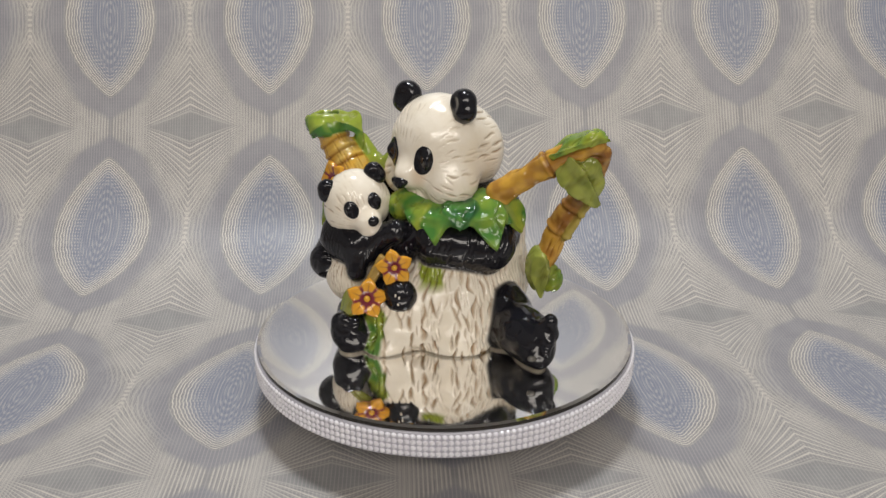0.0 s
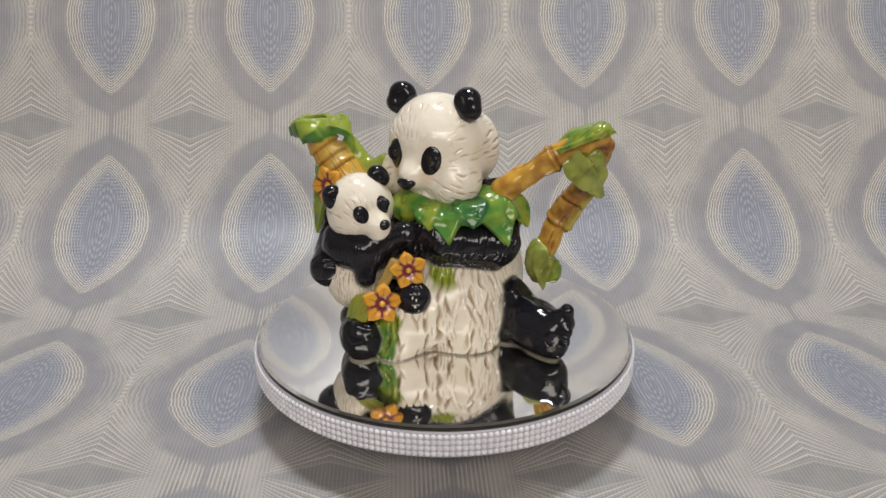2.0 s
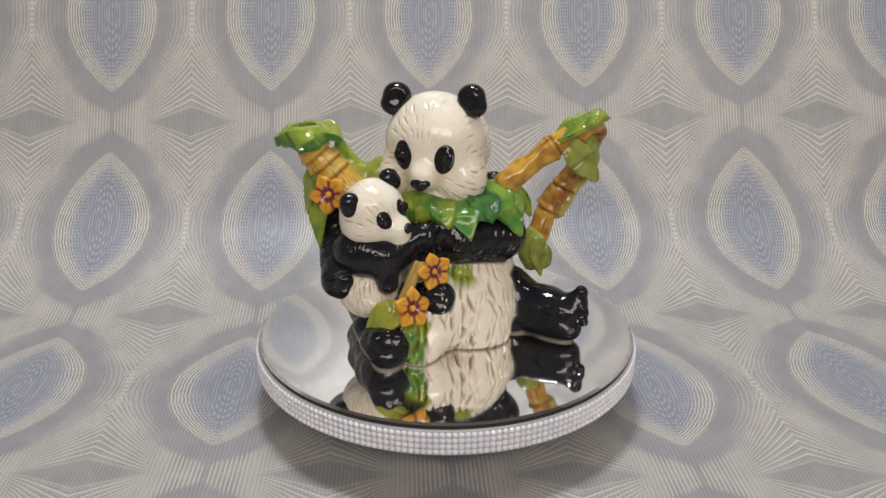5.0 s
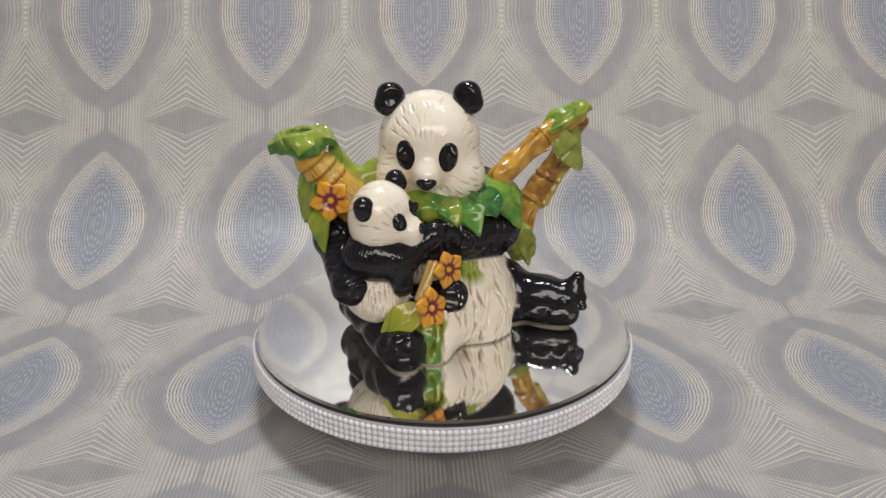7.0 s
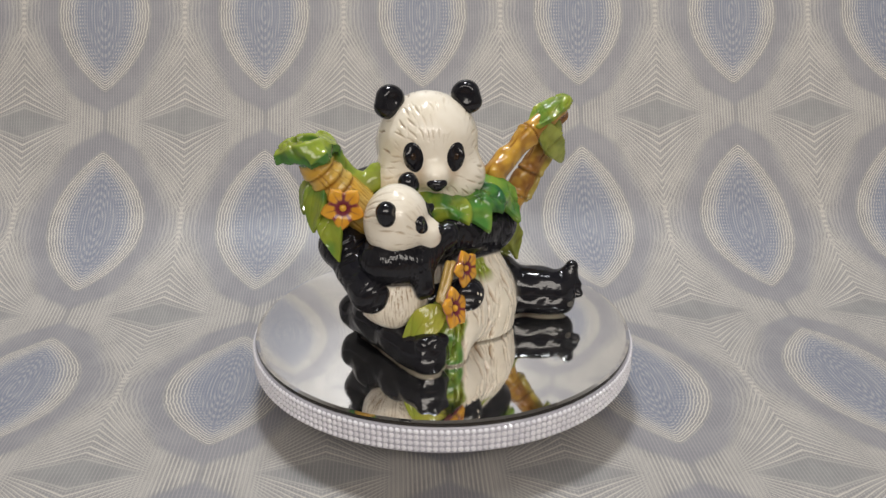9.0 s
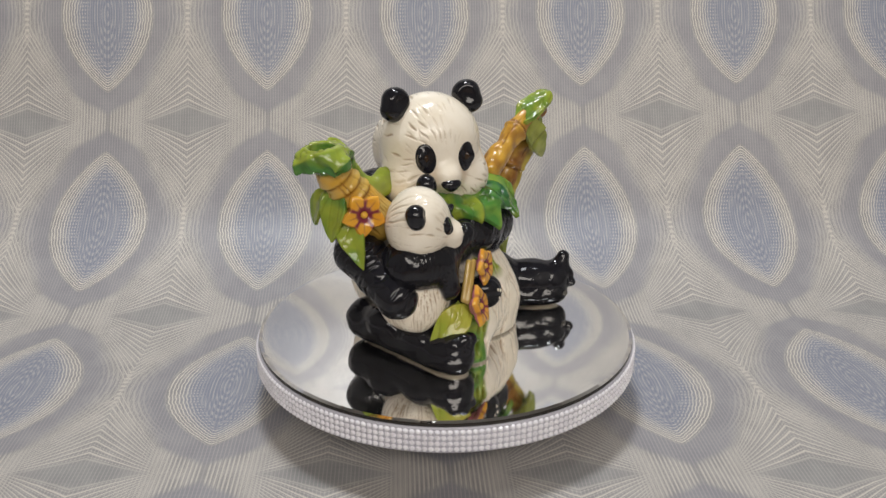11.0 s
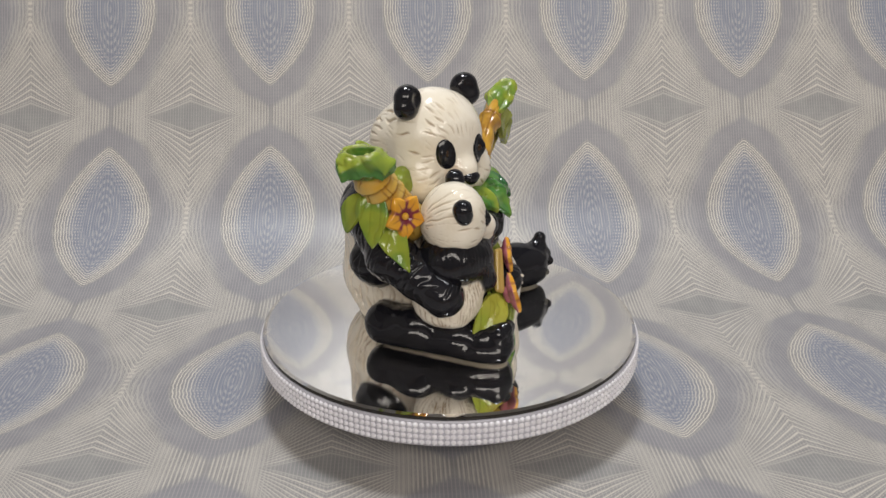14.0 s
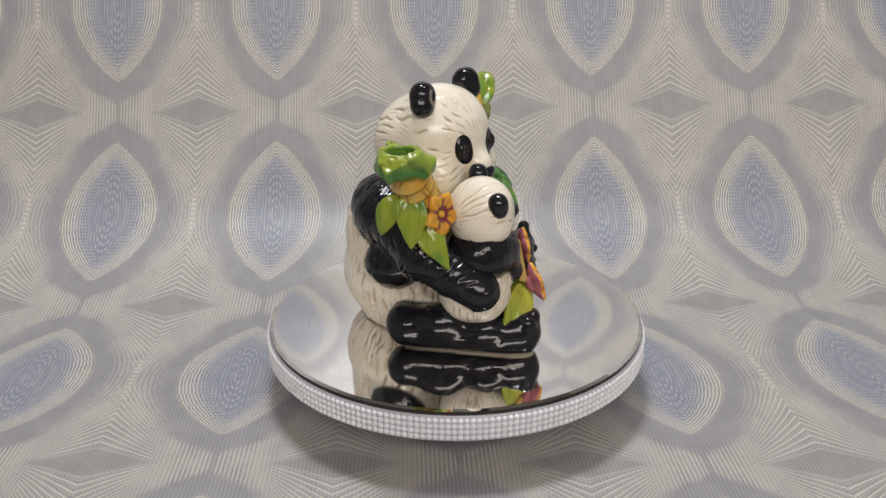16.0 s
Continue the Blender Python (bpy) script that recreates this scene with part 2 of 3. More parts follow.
def turntable():
    root = tagged(new("turntable"), "round mirrored display turntable with a rhinestone-studded rim", "turntable")
    root.location = (AXIS.x, AXIS.y, -0.0458)
    up = 0.0458
    part("base", lathe("base", [(0.058, 0.0), (0.060, 0.001), (0.060, 0.026), (0.055, 0.0285)], DARK), root, "dark plastic foot in the shade of the rim")
    prof = [(0.02, up - 0.0172), (0.120, up - 0.0172), (0.1250, up - 0.0166), (0.1258, up - 0.0158), (0.1258, up - 0.0008), (0.1255, up - 0.0002), (0.124, up)]
    platter = part("platter", lathe("platter", prof, SILVER, 200), root, "silver plastic turning plate with studded band")
    for v in platter.data.vertices:
        v.co += OFF
    mir = lathe("mirror", [(0.1205, up), (0.1250, up + 0.0003), (0.1250, up + 0.0016), (0.1248, up + TOP - 0.0006), (0.1226, up + TOP)], MIRROR, 240)
    mir.materials.append(BEVEL)
    for p in mir.polygons:
        p.use_smooth = False
        z = sum(mir.vertices[i].co.z for i in p.vertices) / len(p.vertices)
        p.material_index = 0 if z > up + TOP - 0.00045 else 1
    for v in mir.vertices:
        v.co += OFF
    part("mirror", mir, platter, "round bevelled mirror disc")
    # faceted studs, four rows
    per, rows, r0 = 222, 4, 0.1258
    sv, sf = [(0, 0, 0.0016)], []
    for ring, (rad, h) in enumerate(((0.0009, 0.00125), (0.00178, 0.0))):
        for i in range(8):
            a = 2 * math.pi * (i + 0.5 * ring) / 8
            sv.append((rad * math.cos(a), rad * math.sin(a), h))
    for i in range(8):
        k = (i + 1) % 8
        sf += [(0, 1 + i, 1 + k), (1 + i, 9 + i, 1 + k), (1 + k, 9 + i, 9 + k)]
    stud = mesh_of("rhinestone", sv, sf, CRYSTAL, False)
    rest_v, rest_f = [], []
    for j in range(rows):
        for i in range(per):
            a = 2 * math.pi * i / per
            z = up - 0.0029 - j * 0.0037
            c, s = math.cos(a), math.sin(a)
            turn = Matrix(((-s, 0, c, r0 * c + OFF.x), (c, 0, s, r0 * s + OFF.y), (0, 1, 0, z), (0, 0, 0, 1)))
            if 0 <= (i - 104) < 75:
                ob = part("rhinestone", stud, platter)
                ob.matrix_local = turn
            else:
                b = len(rest_v)
                rest_v += [tuple(turn @ Vector(q)) for q in sv]
                rest_f += [tuple(b + q for q in f) for f in sf]
    tagged(part("rhinestone_band", mesh_of("rhinestone_band", rest_v, rest_f, CRYSTAL, False), platter), kind="stuff")
    return root, platter


TURNTABLE, PLATTER = turntable()

# ---- sculpting: solids blended in a grid, skinned, tooled and painted ----
LAT = np.random.RandomState(7).rand(32, 32, 32)


def grain(p):
    """Smooth random values, -1 to 1, at the points p."""
    i = np.floor(p).astype(int)
    f = p - i
    f = f * f * (3 - 2 * f)
    r = 0
    for dx in (0, 1):
        for dy in (0, 1):
            for dz in (0, 1):
                w = (f[:, 0] if dx else 1 - f[:, 0]) * (f[:, 1] if dy else 1 - f[:, 1]) * (f[:, 2] if dz else 1 - f[:, 2])
                r = r + w * LAT[(i[:, 0] + dx) % 32, (i[:, 1] + dy) % 32, (i[:, 2] + dz) % 32]
    return r * 2 - 1


def axes(front, up=(0, 0, 1)):
    """Right, front, up as the rows of a turn."""
    f = np.array(front, float)
    f /= np.linalg.norm(f)
    r = np.cross(f, np.array(up, float))
    r /= np.linalg.norm(r)
    return np.array([r, f, np.cross(r, f)])


def egg(c, r, col, turn=None, k=0.004, op=1):
    """An ellipsoid of radii r (right, front, up of turn)."""
    c, r = np.array(c, float), np.array(r, float)
    turn = np.eye(3) if turn is None else turn

    def dist(p):
        q = (p - c) @ turn.T
        a = np.sqrt(((q / r) ** 2).sum(1))
        b = np.sqrt(((q / r ** 2) ** 2).sum(1)) + 1e-9
        return a * (a - 1) / b

    ext = np.sqrt(((turn.T * r) ** 2).sum(1))
    return dict(d=dist, lo=c - ext, hi=c + ext, col=col, k=k, op=op)


def rod(a, b, ra, rb, col, k=0.004, op=1):
    """A round rod from a to b whose radius goes from ra to rb."""
    a, b = np.array(a, float), np.array(b, float)
    ab = b - a

    def dist(p):
        t = np.clip(((p - a) @ ab) / (ab @ ab), 0, 1)
        return np.linalg.norm(p - a - t[:, None] * ab, axis=1) - (ra + (rb - ra) * t)

    m = max(ra, rb)
    return dict(d=dist, lo=np.minimum(a, b) - m, hi=np.maximum(a, b) + m, col=col, k=k, op=op)


def blade(a, b, width, thick, normal, col, k=0.002, bend=0.0):
    """A leaf from stem a to tip b: widest before its middle, pointed, folded on its midrib, bent along its normal."""
    a, b = np.array(a, float), np.array(b, float)
    ab = b - a
    ln = np.linalg.norm(ab)
    f = ab / ln
    n = np.array(normal, float)
    n -= f * (n @ f)
    n /= np.linalg.norm(n)
    s = np.cross(f, n)

    def dist(p):
        q = p - a
        t = (q @ f) / ln
        tc = np.clip(t, 0, 1)
        w = width * np.maximum(np.sin(np.pi * np.clip(0.12 + 0.88 * tc, 0, 1)) ** 0.8 * (1.25 - 0.5 * tc), 0.02)
        x = q @ s
        y = (q @ n) - bend * 4 * tc * (1 - tc) - 0.18 * np.abs(x)
        dx = np.maximum(np.abs(x) - w, 0)
        dy = np.abs(y) - thick * (1 - 0.4 * tc)
        dt = np.maximum(np.abs(t - 0.5) - 0.5, 0) * ln
        out = np.sqrt(dx ** 2 + np.maximum(dy, 0) ** 2 + dt ** 2)
        ins = np.minimum(np.maximum(dy, np.abs(x) - w), 0)
        return out + ins - 0.0006

    m = width * 1.3 + thick + abs(bend) + 0.002
    return dict(d=dist, lo=np.minimum(a, b) - m, hi=np.maximum(a, b) + m, col=col, k=k, op=1)


def blended(solids):
    """The distance to all the solids blended together."""
    def dist(p):
        cur = np.full(len(p), 0.02)
        for s in solids:
            d, k = s["d"](p), s["k"]
            if s["op"] > 0:
                h = np.maximum(k - np.abs(cur - d), 0) / k
                cur = np.minimum(cur, d) - h * h * k * 0.25
        return cur

    return dist


def patch(host, c, r, top, col, lift=0.0006):
    """An oval raised a little from the skin of the host solids round c, as a thick layer of glaze."""
    c = np.array(c, float)
    under = blended(host)
    for _ in range(4):
        h = np.eye(3) * 1e-4
        g = under(c + h) - under(c - h)
        g /= np.linalg.norm(g)
        c = c - under(c[None])[0] * g
    turn = axes(g, top)
    rr = np.array((r[0], max(r), r[1]))

    def dist(p):
        q = (p - c) @ turn.T
        ring = (np.sqrt(((q / rr) ** 2).sum(1)) - 1) * min(r)
        u = under(p)
        d = np.maximum(u - lift, -u - 0.0014)
        h = np.maximum(0.0010 - np.abs(d - ring), 0) / 0.0010
        return np.maximum(d, ring) + h * h * 0.0010 * 0.25

    m = max(r) + 0.002
    return dict(d=dist, lo=c - m, hi=c + m, col=col, k=0.0005, op=1)


def leaf_tool(v, n, col):
    rib = lines(v[:, 2] + 0.4 * v[:, 0], v[:, 0] - 0.4 * v[:, 2], v[:, 1], 0.03, 0.0042, 0.2, 6.0)
    return -0.0004 * rib + 0.0006 * grain(v / 0.007), rib * 0.35


def skin(name, solids, voxel=0.0008, floor=None, tool=None, paint=None, soft=0.0005, mat=None):
    """Blend the solids in a grid, skin them with quads, cut the tooling into the skin and paint it."""
    lo = np.min([s["lo"] for s in solids if s["op"] > 0], 0) - 4 * voxel
    hi = np.max([s["hi"] for s in solids if s["op"] > 0], 0) + 4 * voxel
    n = np.ceil((hi - lo) / voxel).astype(int) + 1
    ax = [lo[i] + voxel * np.arange(n[i]) for i in range(3)]
    field = np.full(n, 0.02)
    for s in solids:
        m = s["k"] + 3 * voxel
        i0 = np.clip(np.floor((s["lo"] - m - lo) / voxel).astype(int), 0, n)
        i1 = np.clip(np.ceil((s["hi"] + m - lo) / voxel).astype(int) + 1, 0, n)
        if np.any(i1 <= i0):
            continue
        sl = tuple(slice(a, b) for a, b in zip(i0, i1))
        g = np.stack(np.meshgrid(*(ax[i][i0[i]:i1[i]] for i in range(3)), indexing="ij"), -1).reshape(-1, 3)
        d = s["d"](g).reshape(i1 - i0)
        cur, k = field[sl], s["k"]
        if s["op"] > 0:
            h = np.maximum(k - np.abs(cur - d), 0) / k
            field[sl] = np.minimum(cur, d) - h * h * k * 0.25
        else:
            h = np.maximum(k - np.abs(cur + d), 0) / k
            field[sl] = np.maximum(cur, -d) + h * h * k * 0.25
    if floor is not None:
        field = np.maximum(field, (floor - ax[2])[None, None, :])
    ins = field < 0
    # one vertex in each cell that the skin crosses
    c = [slice(None, -1), slice(1, None)]
    cnt = np.zeros(np.array(n) - 1, np.int8)
    for dx in (0, 1):
        for dy in (0, 1):
            for dz in (0, 1):
                cnt += ins[c[dx], c[dy], c[dz]]
    cells = np.argwhere((cnt > 0) & (cnt < 8))
    ids = -np.ones(np.array(n) - 1, np.int64)
    ids[tuple(cells.T)] = np.arange(len(cells))
    tot, num = np.zeros((len(cells), 3)), np.zeros(len(cells))
    corner = [(x, y, z) for x in (0, 1) for y in (0, 1) for z in (0, 1)]
    val = {q: field[tuple((cells + q).T)] for q in corner}
    for q in corner:
        for k in range(3):
            if q[k] == 0:
                q2 = tuple(1 if j == k else q[j] for j in range(3))
                a, b = val[q], val[q2]
                hit = (a < 0) != (b < 0)
                t = np.where(hit, a / np.where(hit, a - b, 1), 0)
                pos = np.tile(np.array(q, float), (len(cells), 1))
                pos[:, k] += t
                tot += pos * hit[:, None]
                num += hit
    verts = lo + voxel * (cells + tot / num[:, None])
    quads = []
    for k in range(3):
        a, b = (k + 1) % 3, (k + 2) % 3
        s0, s1 = [slice(None)] * 3, [slice(None)] * 3
        s0[k], s1[k] = slice(None, -1), slice(1, None)
        e = np.argwhere(ins[tuple(s0)] != ins[tuple(s1)])
        e = e[(e[:, a] > 0) & (e[:, b] > 0)]
        da, db = np.eye(3, dtype=int)[a], np.eye(3, dtype=int)[b]
        q = np.stack([ids[tuple((e - da - db).T)], ids[tuple((e - db).T)], ids[tuple(e.T)], ids[tuple((e - da).T)]], 1)
        inside = ins[tuple(e.T)]
        q[~inside] = q[~inside][:, ::-1]
        quads.append(q)
    quads = np.concatenate(quads)
    # pigment of the nearest solid
    add = [s for s in solids if s["op"] > 0]
    ds = np.stack([s["d"](verts) for s in add], 1)
    wt = np.exp(-np.clip((ds - ds.min(1, keepdims=True)) / soft, 0, 40))
    wt /= wt.sum(1, keepdims=True)
    col = wt @ np.array([s["col"] for s in add])
    # normals
    fn = np.cross(verts[quads[:, 2]] - verts[quads[:, 0]], verts[quads[:, 3]] - verts[quads[:, 1]])
    nor = np.zeros_like(verts)
    for j in range(4):
        np.add.at(nor, quads[:, j], fn)
    nor /= np.linalg.norm(nor, axis=1, keepdims=True) + 1e-12
    cut = np.zeros(len(verts))
    if tool is not None:
        deep, cut = tool(verts, nor, col)
        if floor is not None:
            deep = deep * np.clip((verts[:, 2] - floor) / 0.002, 0, 1)
        verts = verts + nor * deep[:, None]
    if paint is not None:
        col = paint(verts, nor, col, cut)
    me = bpy.data.meshes.new(name)
    me.vertices.add(len(verts))
    me.vertices.foreach_set("co", verts.ravel())
    me.loops.add(len(quads) * 4)
    me.loops.foreach_set("vertex_index", quads.ravel().astype(np.int32))
    me.polygons.add(len(quads))
    me.polygons.foreach_set("loop_start", np.arange(0, len(quads) * 4, 4, dtype=np.int32))
    me.polygons.foreach_set("use_smooth", np.ones(len(quads), bool))
    me.update(calc_edges=True)
    me.validate()
    pig = me.color_attributes.new("pigment", "FLOAT_COLOR", "POINT")
    pig.data.foreach_set("color", np.column_stack([np.clip(col, 0, 1), np.ones(len(col))]).ravel())
    att = me.attributes.new("tooling", "FLOAT", "POINT")
    att.data.foreach_set("value", np.clip(cut, 0, 1))
    me.materials.append(mat or GLAZE)
    return me


WHITE = (0.88, 0.815, 0.70)
BLACK = (0.010, 0.010, 0.014)
GREEN = (0.07, 0.21, 0.04)
DEEP = (0.028, 0.115, 0.045)
LIME = (0.30, 0.37, 0.045)
OLIVE = (0.23, 0.27, 0.055)
CANE = (0.62, 0.36, 0.055)
BROWN = (0.27, 0.12, 0.03)
ORANGE = (0.70, 0.32, 0.03)
PURPLE = (0.12, 0.02, 0.05)
YELLOW = (0.74, 0.40, 0.05)


def lines(u, a, b, along, across, thin=0.16, seed=0.0):
    """Thin wandering cuts: 1 in a cut, 0 between. u runs along the hair, a and b across it."""
    p = np.column_stack([u / along + seed, a / across + seed * 1.7, b / across + 5.3])
    n = grain(p) + 0.35 * grain(p * 2.1 + 9)
    c = np.clip(1 - np.abs(n) / thin, 0, 1)
    keep = np.clip(0.75 + 1.4 * grain(p * [0.8, 0.5, 0.5] + 31), 0, 1)
    return c * keep


def strokes(along, across, length, gap, keep=0.7, width=0.17, seed=0):
    """Separate tapered knife strokes laid in lanes: 1 in a stroke, 0 between."""
    a = across / gap + 500
    i = np.floor(a).astype(int)
    pick = np.random.RandomState(seed).rand(4, 4096)
    l = along / length + pick[0][i % 4096] + 500
    j = np.floor(l).astype(int)
    key = (i * 37 + j * 101) % 4096
    f = l - j
    mid = 0.32 + 0.36 * pick[1][key] + 0.22 * (f - 0.5) * (pick[3][key] - 0.5) * 2
    win = np.sin(np.pi * f) ** 0.6
    return np.clip(1 - np.abs(a - i - mid) / (width * win + 0.01), 0, 1) * win * (pick[2][key] < keep)


def is_white(col):
    return np.clip((col[:, 0] - 0.2) * 3, 0, 1)


def fur(centre, scale=1.0, deep=0.0009, black_deep=0.0006):
    """Tooled hair running down and out from the axis through centre."""
    c = np.array(centre)

    def tool(v, n, col):
        q = v - c
        ang = np.arctan2(q[:, 1], q[:, 0]) * 0.05
        wob = 0.0055 * grain(v / 0.022) + 0.0022 * grain(v / 0.008)
        cut = strokes(q[:, 2] + 0.004 * grain(v / 0.012), ang + wob, 0.0135 * scale, 0.0052 * scale, 0.8, 0.24, 1)
        cut2 = strokes(q[:, 2] + 0.3 * q[:, 0], ang - 0.7 * wob, 0.010 * scale, 0.0028 * scale, 0.6, 0.2, 2)
        w = is_white(col)
        lump = grain(v / 0.0065) * (0.0005 - 0.0001 * w) + grain(v / 0.014) * 0.0008
        cutb = strokes(q[:, 2] + 0.6 * q[:, 0], ang * 1.2 + wob - 0.4 * q[:, 2], 0.012, 0.0040, 0.75, 0.3, 3) * np.clip((v[:, 2] - 0.042) / 0.008, 0.1, 1)
        d = -(cut + 0.5 * cut2) * deep * w - cutb * black_deep * (1 - w) + lump
        return d, np.clip(cut * 1.15 + 0.6 * cut2 + 0.5 * np.clip(-grain(v / 0.0065) - 0.25, 0, 1), 0, 1) * w

    return tool


# ---- the teapot ----
A0 = -27.0
POT = tagged(new("teapot"), "glazed ceramic panda and cub teapot standing on a mirror", "teapot")
POT.location = (AXIS.x, AXIS.y, TOP)


def shift(s):
    """Solids are given above the platter's rim; the pot stands on the mirror."""
    for q in s:
        q["lo"], q["hi"] = q["lo"] - [0, 0, TOP], q["hi"] - [0, 0, TOP]
        q["d"] = (lambda f: lambda p: f(p + [0, 0, TOP]))(q["d"])
    return s


def body():
    W, B = WHITE, BLACK
    s = [
        egg((0.002, 0.018, 0.034), (0.048, 0.056, 0.046), W),
        egg((0.006, -0.016, 0.026), (0.039, 0.032, 0.034), W, k=0.01),
        egg((-0.014, -0.034, 0.026), (0.026, 0.024, 0.026), W, k=0.008),
        egg((0.019, -0.027, 0.018), (0.020, 0.016, 0.017), W, k=0.008),
        # the flared foot of the fur
        egg((-0.021, -0.037, 0.006), (0.015, 0.024, 0.016), W, k=0.008),
        egg((0.019, -0.023, 0.006), (0.022, 0.0175, 0.014), W, k=0.006),
        egg((0.004, 0.014, 0.008), (0.042, 0.044, 0.022), W, k=0.010),
        egg((0.000, 0.020, 0.068), (0.045, 0.050, 0.036), W, k=0.012),
        egg((-0.002, 0.010, 0.086), (0.038, 0.036, 0.022), B, k=0.008),
        # far shoulder and back
        egg((-0.028, 0.030, 0.086), (0.028, 0.026, 0.024), B, k=0.006),
        egg((0.034, 0.010, 0.082), (0.015, 0.018, 0.024), B, k=0.006),
        # arm by the handle, folded over the chest
        rod((0.035, 0.002, 0.088), (0.036, -0.008, 0.070), 0.014, 0.0155, B, k=0.005),
        rod((0.035, -0.010, 0.069), (0.006, -0.025, 0.074), 0.0158, 0.014, B, k=0.004),
        egg((-0.003, -0.026, 0.081), (0.012, 0.011, 0.011), B, k=0.003),
        egg((-0.014, -0.024, 0.073), (0.018, 0.013, 0.013), B, k=0.004),
        # arm round the cub
        rod((-0.044, 0.028, 0.088), (-0.068, 0.000, 0.072), 0.017, 0.0145, B, k=0.005),
        rod((-0.068, 0.000, 0.072), (-0.067, -0.034, 0.053), 0.0145, 0.0130, B, k=0.005),
        # leg by the handle with its upturned foot
        egg((0.046, -0.006, 0.021), (0.0140, 0.021, 0.023), B, k=0.003),
        rod((0.050, -0.008, 0.022), (0.072, -0.027, 0.017), 0.0150, 0.0140, B, k=0.006),
        egg((0.075, -0.032, 0.0200), (0.0115, 0.0092, 0.0160), B, axes((0.9, -0.3, 0.55)), k=0.008),
        egg((0.063, -0.021, 0.0215), (0.0155, 0.0140, 0.0150), B, k=0.008),
        egg((0.0870, -0.0330, 0.0285), (0.0030, 0.0032, 0.0034), B, k=0.002),
        egg((0.0868, -0.0385, 0.0250), (0.0030, 0.0032, 0.0034), B, k=0.002),
        egg((0.0858, -0.0415, 0.0200), (0.0030, 0.0032, 0.0034), B, k=0.002),
        rod((0.079, -0.033, 0.026), (0.0852, -0.0335, 0.0370), 0.0085, 0.0042, B, k=0.006),
        # leg under the cub
        rod((-0.052, 0.014, 0.018), (-0.045, -0.048, 0.015), 0.014, 0.012, B, k=0.005),
        egg((-0.0405, -0.0580, 0.0155), (0.0122, 0.0105, 0.0142), B, k=0.006),
        egg((-0.047, 0.026, 0.054), (0.012, 0.017, 0.013), B, k=0.010),
        egg((-0.0465, -0.0615, 0.0245), (0.0038, 0.0040, 0.0042), B, k=0.003),
        egg((-0.040, -0.0635, 0.0265), (0.0038, 0.0040, 0.0042), B, k=0.003),
        egg((-0.0335, -0.0625, 0.0245), (0.0038, 0.0040, 0.0042), B, k=0.003),
        egg((-0.054, -0.006, 0.024), (0.012, 0.016, 0.010), B, k=0.004),
        egg((-0.049, -0.034, 0.020), (0.012, 0.013, 0.010), B, k=0.004),
    ]

    def paint(v, n, col, cut):
        g = np.clip((col[:, 1] - 1.6 * col[:, 0]) * 8, 0, 1)
        mixv = np.clip(0.5 + 0.7 * grain(v / 0.008) + (v[:, 2] - 0.025) * 14, 0, 1)[:, None]
        leaf = np.array(DEEP) * (1 - mixv) + np.array(LIME) * mixv
        col = col * (1 - g[:, None]) + leaf * g[:, None]
        z, w = v[:, 2] + TOP, is_white(col)
        soft = 0.004 * grain(v / 0.009)
        low = np.clip((0.0115 - np.abs(v[:, 0] + 0.0270 + soft)) / 0.0025, 0, 1) * np.clip((0.050 - z) / 0.006, 0, 1) * (v[:, 1] < -0.035) * w
        high = np.clip((0.0085 - np.abs(v[:, 0] - 0.003 - 0.3 * (0.066 - z) + soft)) / 0.002, 0, 1) * np.clip((z - 0.045 + soft) / 0.005, 0, 1) * (v[:, 1] < -0.02) * w
        k = np.clip(0.5 + (z - 0.022) * 28 + 0.6 * grain(v / 0.006), 0, 1)[:, None]
        g = np.maximum(low, high)[:, None]
        col = col * (1 - g) + (np.array((0.10, 0.24, 0.05)) * (1 - k) + np.array(LIME) * k) * g
        bare = np.clip((0.0018 - v[:, 2]) / 0.0006, 0, 1)[:, None]
        return col * (1 - bare) + np.array((0.52, 0.48, 0.40)) * bare

    return part("body", skin("body", shift(s), 0.0007, 0.0, fur((0, 0.01, 0), 1.0, 0.0030, 0.0009), paint), POT, "white panda body with glossy black limbs")


HEAD = np.array((-0.007, 0.0, 0.130))
HT = axes((-0.351, -0.936, 0.0))


def at_head(r, f, z):
    return HEAD + HT.T @ np.array((r, f, z))


def head_tool(c, turn, size=1.0, keep=0.5):
    c = np.array(c) - [0, 0, TOP]

    def tool(v, n, col):
        q = (v - c) @ turn.T / size
        # hair swept back from the muzzle
        rad = np.hypot(q[:, 0], q[:, 2] + 0.010)
        ang = np.arctan2(q[:, 2] + 0.010, q[:, 0]) * 0.03
        along = rad - q[:, 1]
        cut = np.maximum(strokes(along, ang + 0.0042 * grain(v / 0.017) + 0.0012 * grain(v / 0.006), 0.0125, 0.0052, keep, 0.19, 5), 0.4 * strokes(along, ang + 0.0036 * grain(v / 0.013), 0.009, 0.0032, 0.35, 0.16, 6)) * np.clip(0.85 + 1.2 * grain(v / 0.018), 0, 1)
        face = np.clip((q[:, 1] - 0.012) / 0.012, 0, 1) * np.clip((0.020 - rad) / 0.008, 0, 1)
        top = np.clip((q[:, 2] - 0.008) / 0.012, 0, 1) * np.clip((q[:, 1] + 0.02) / 0.02, 0, 1)
        k = (1 - face) * (1 - 0.2 * top)
        lump = grain(v / 0.012) * 0.0004 * k
        return -cut * 0.0012 * k * size + lump, cut * 0.95 * k

    return tool


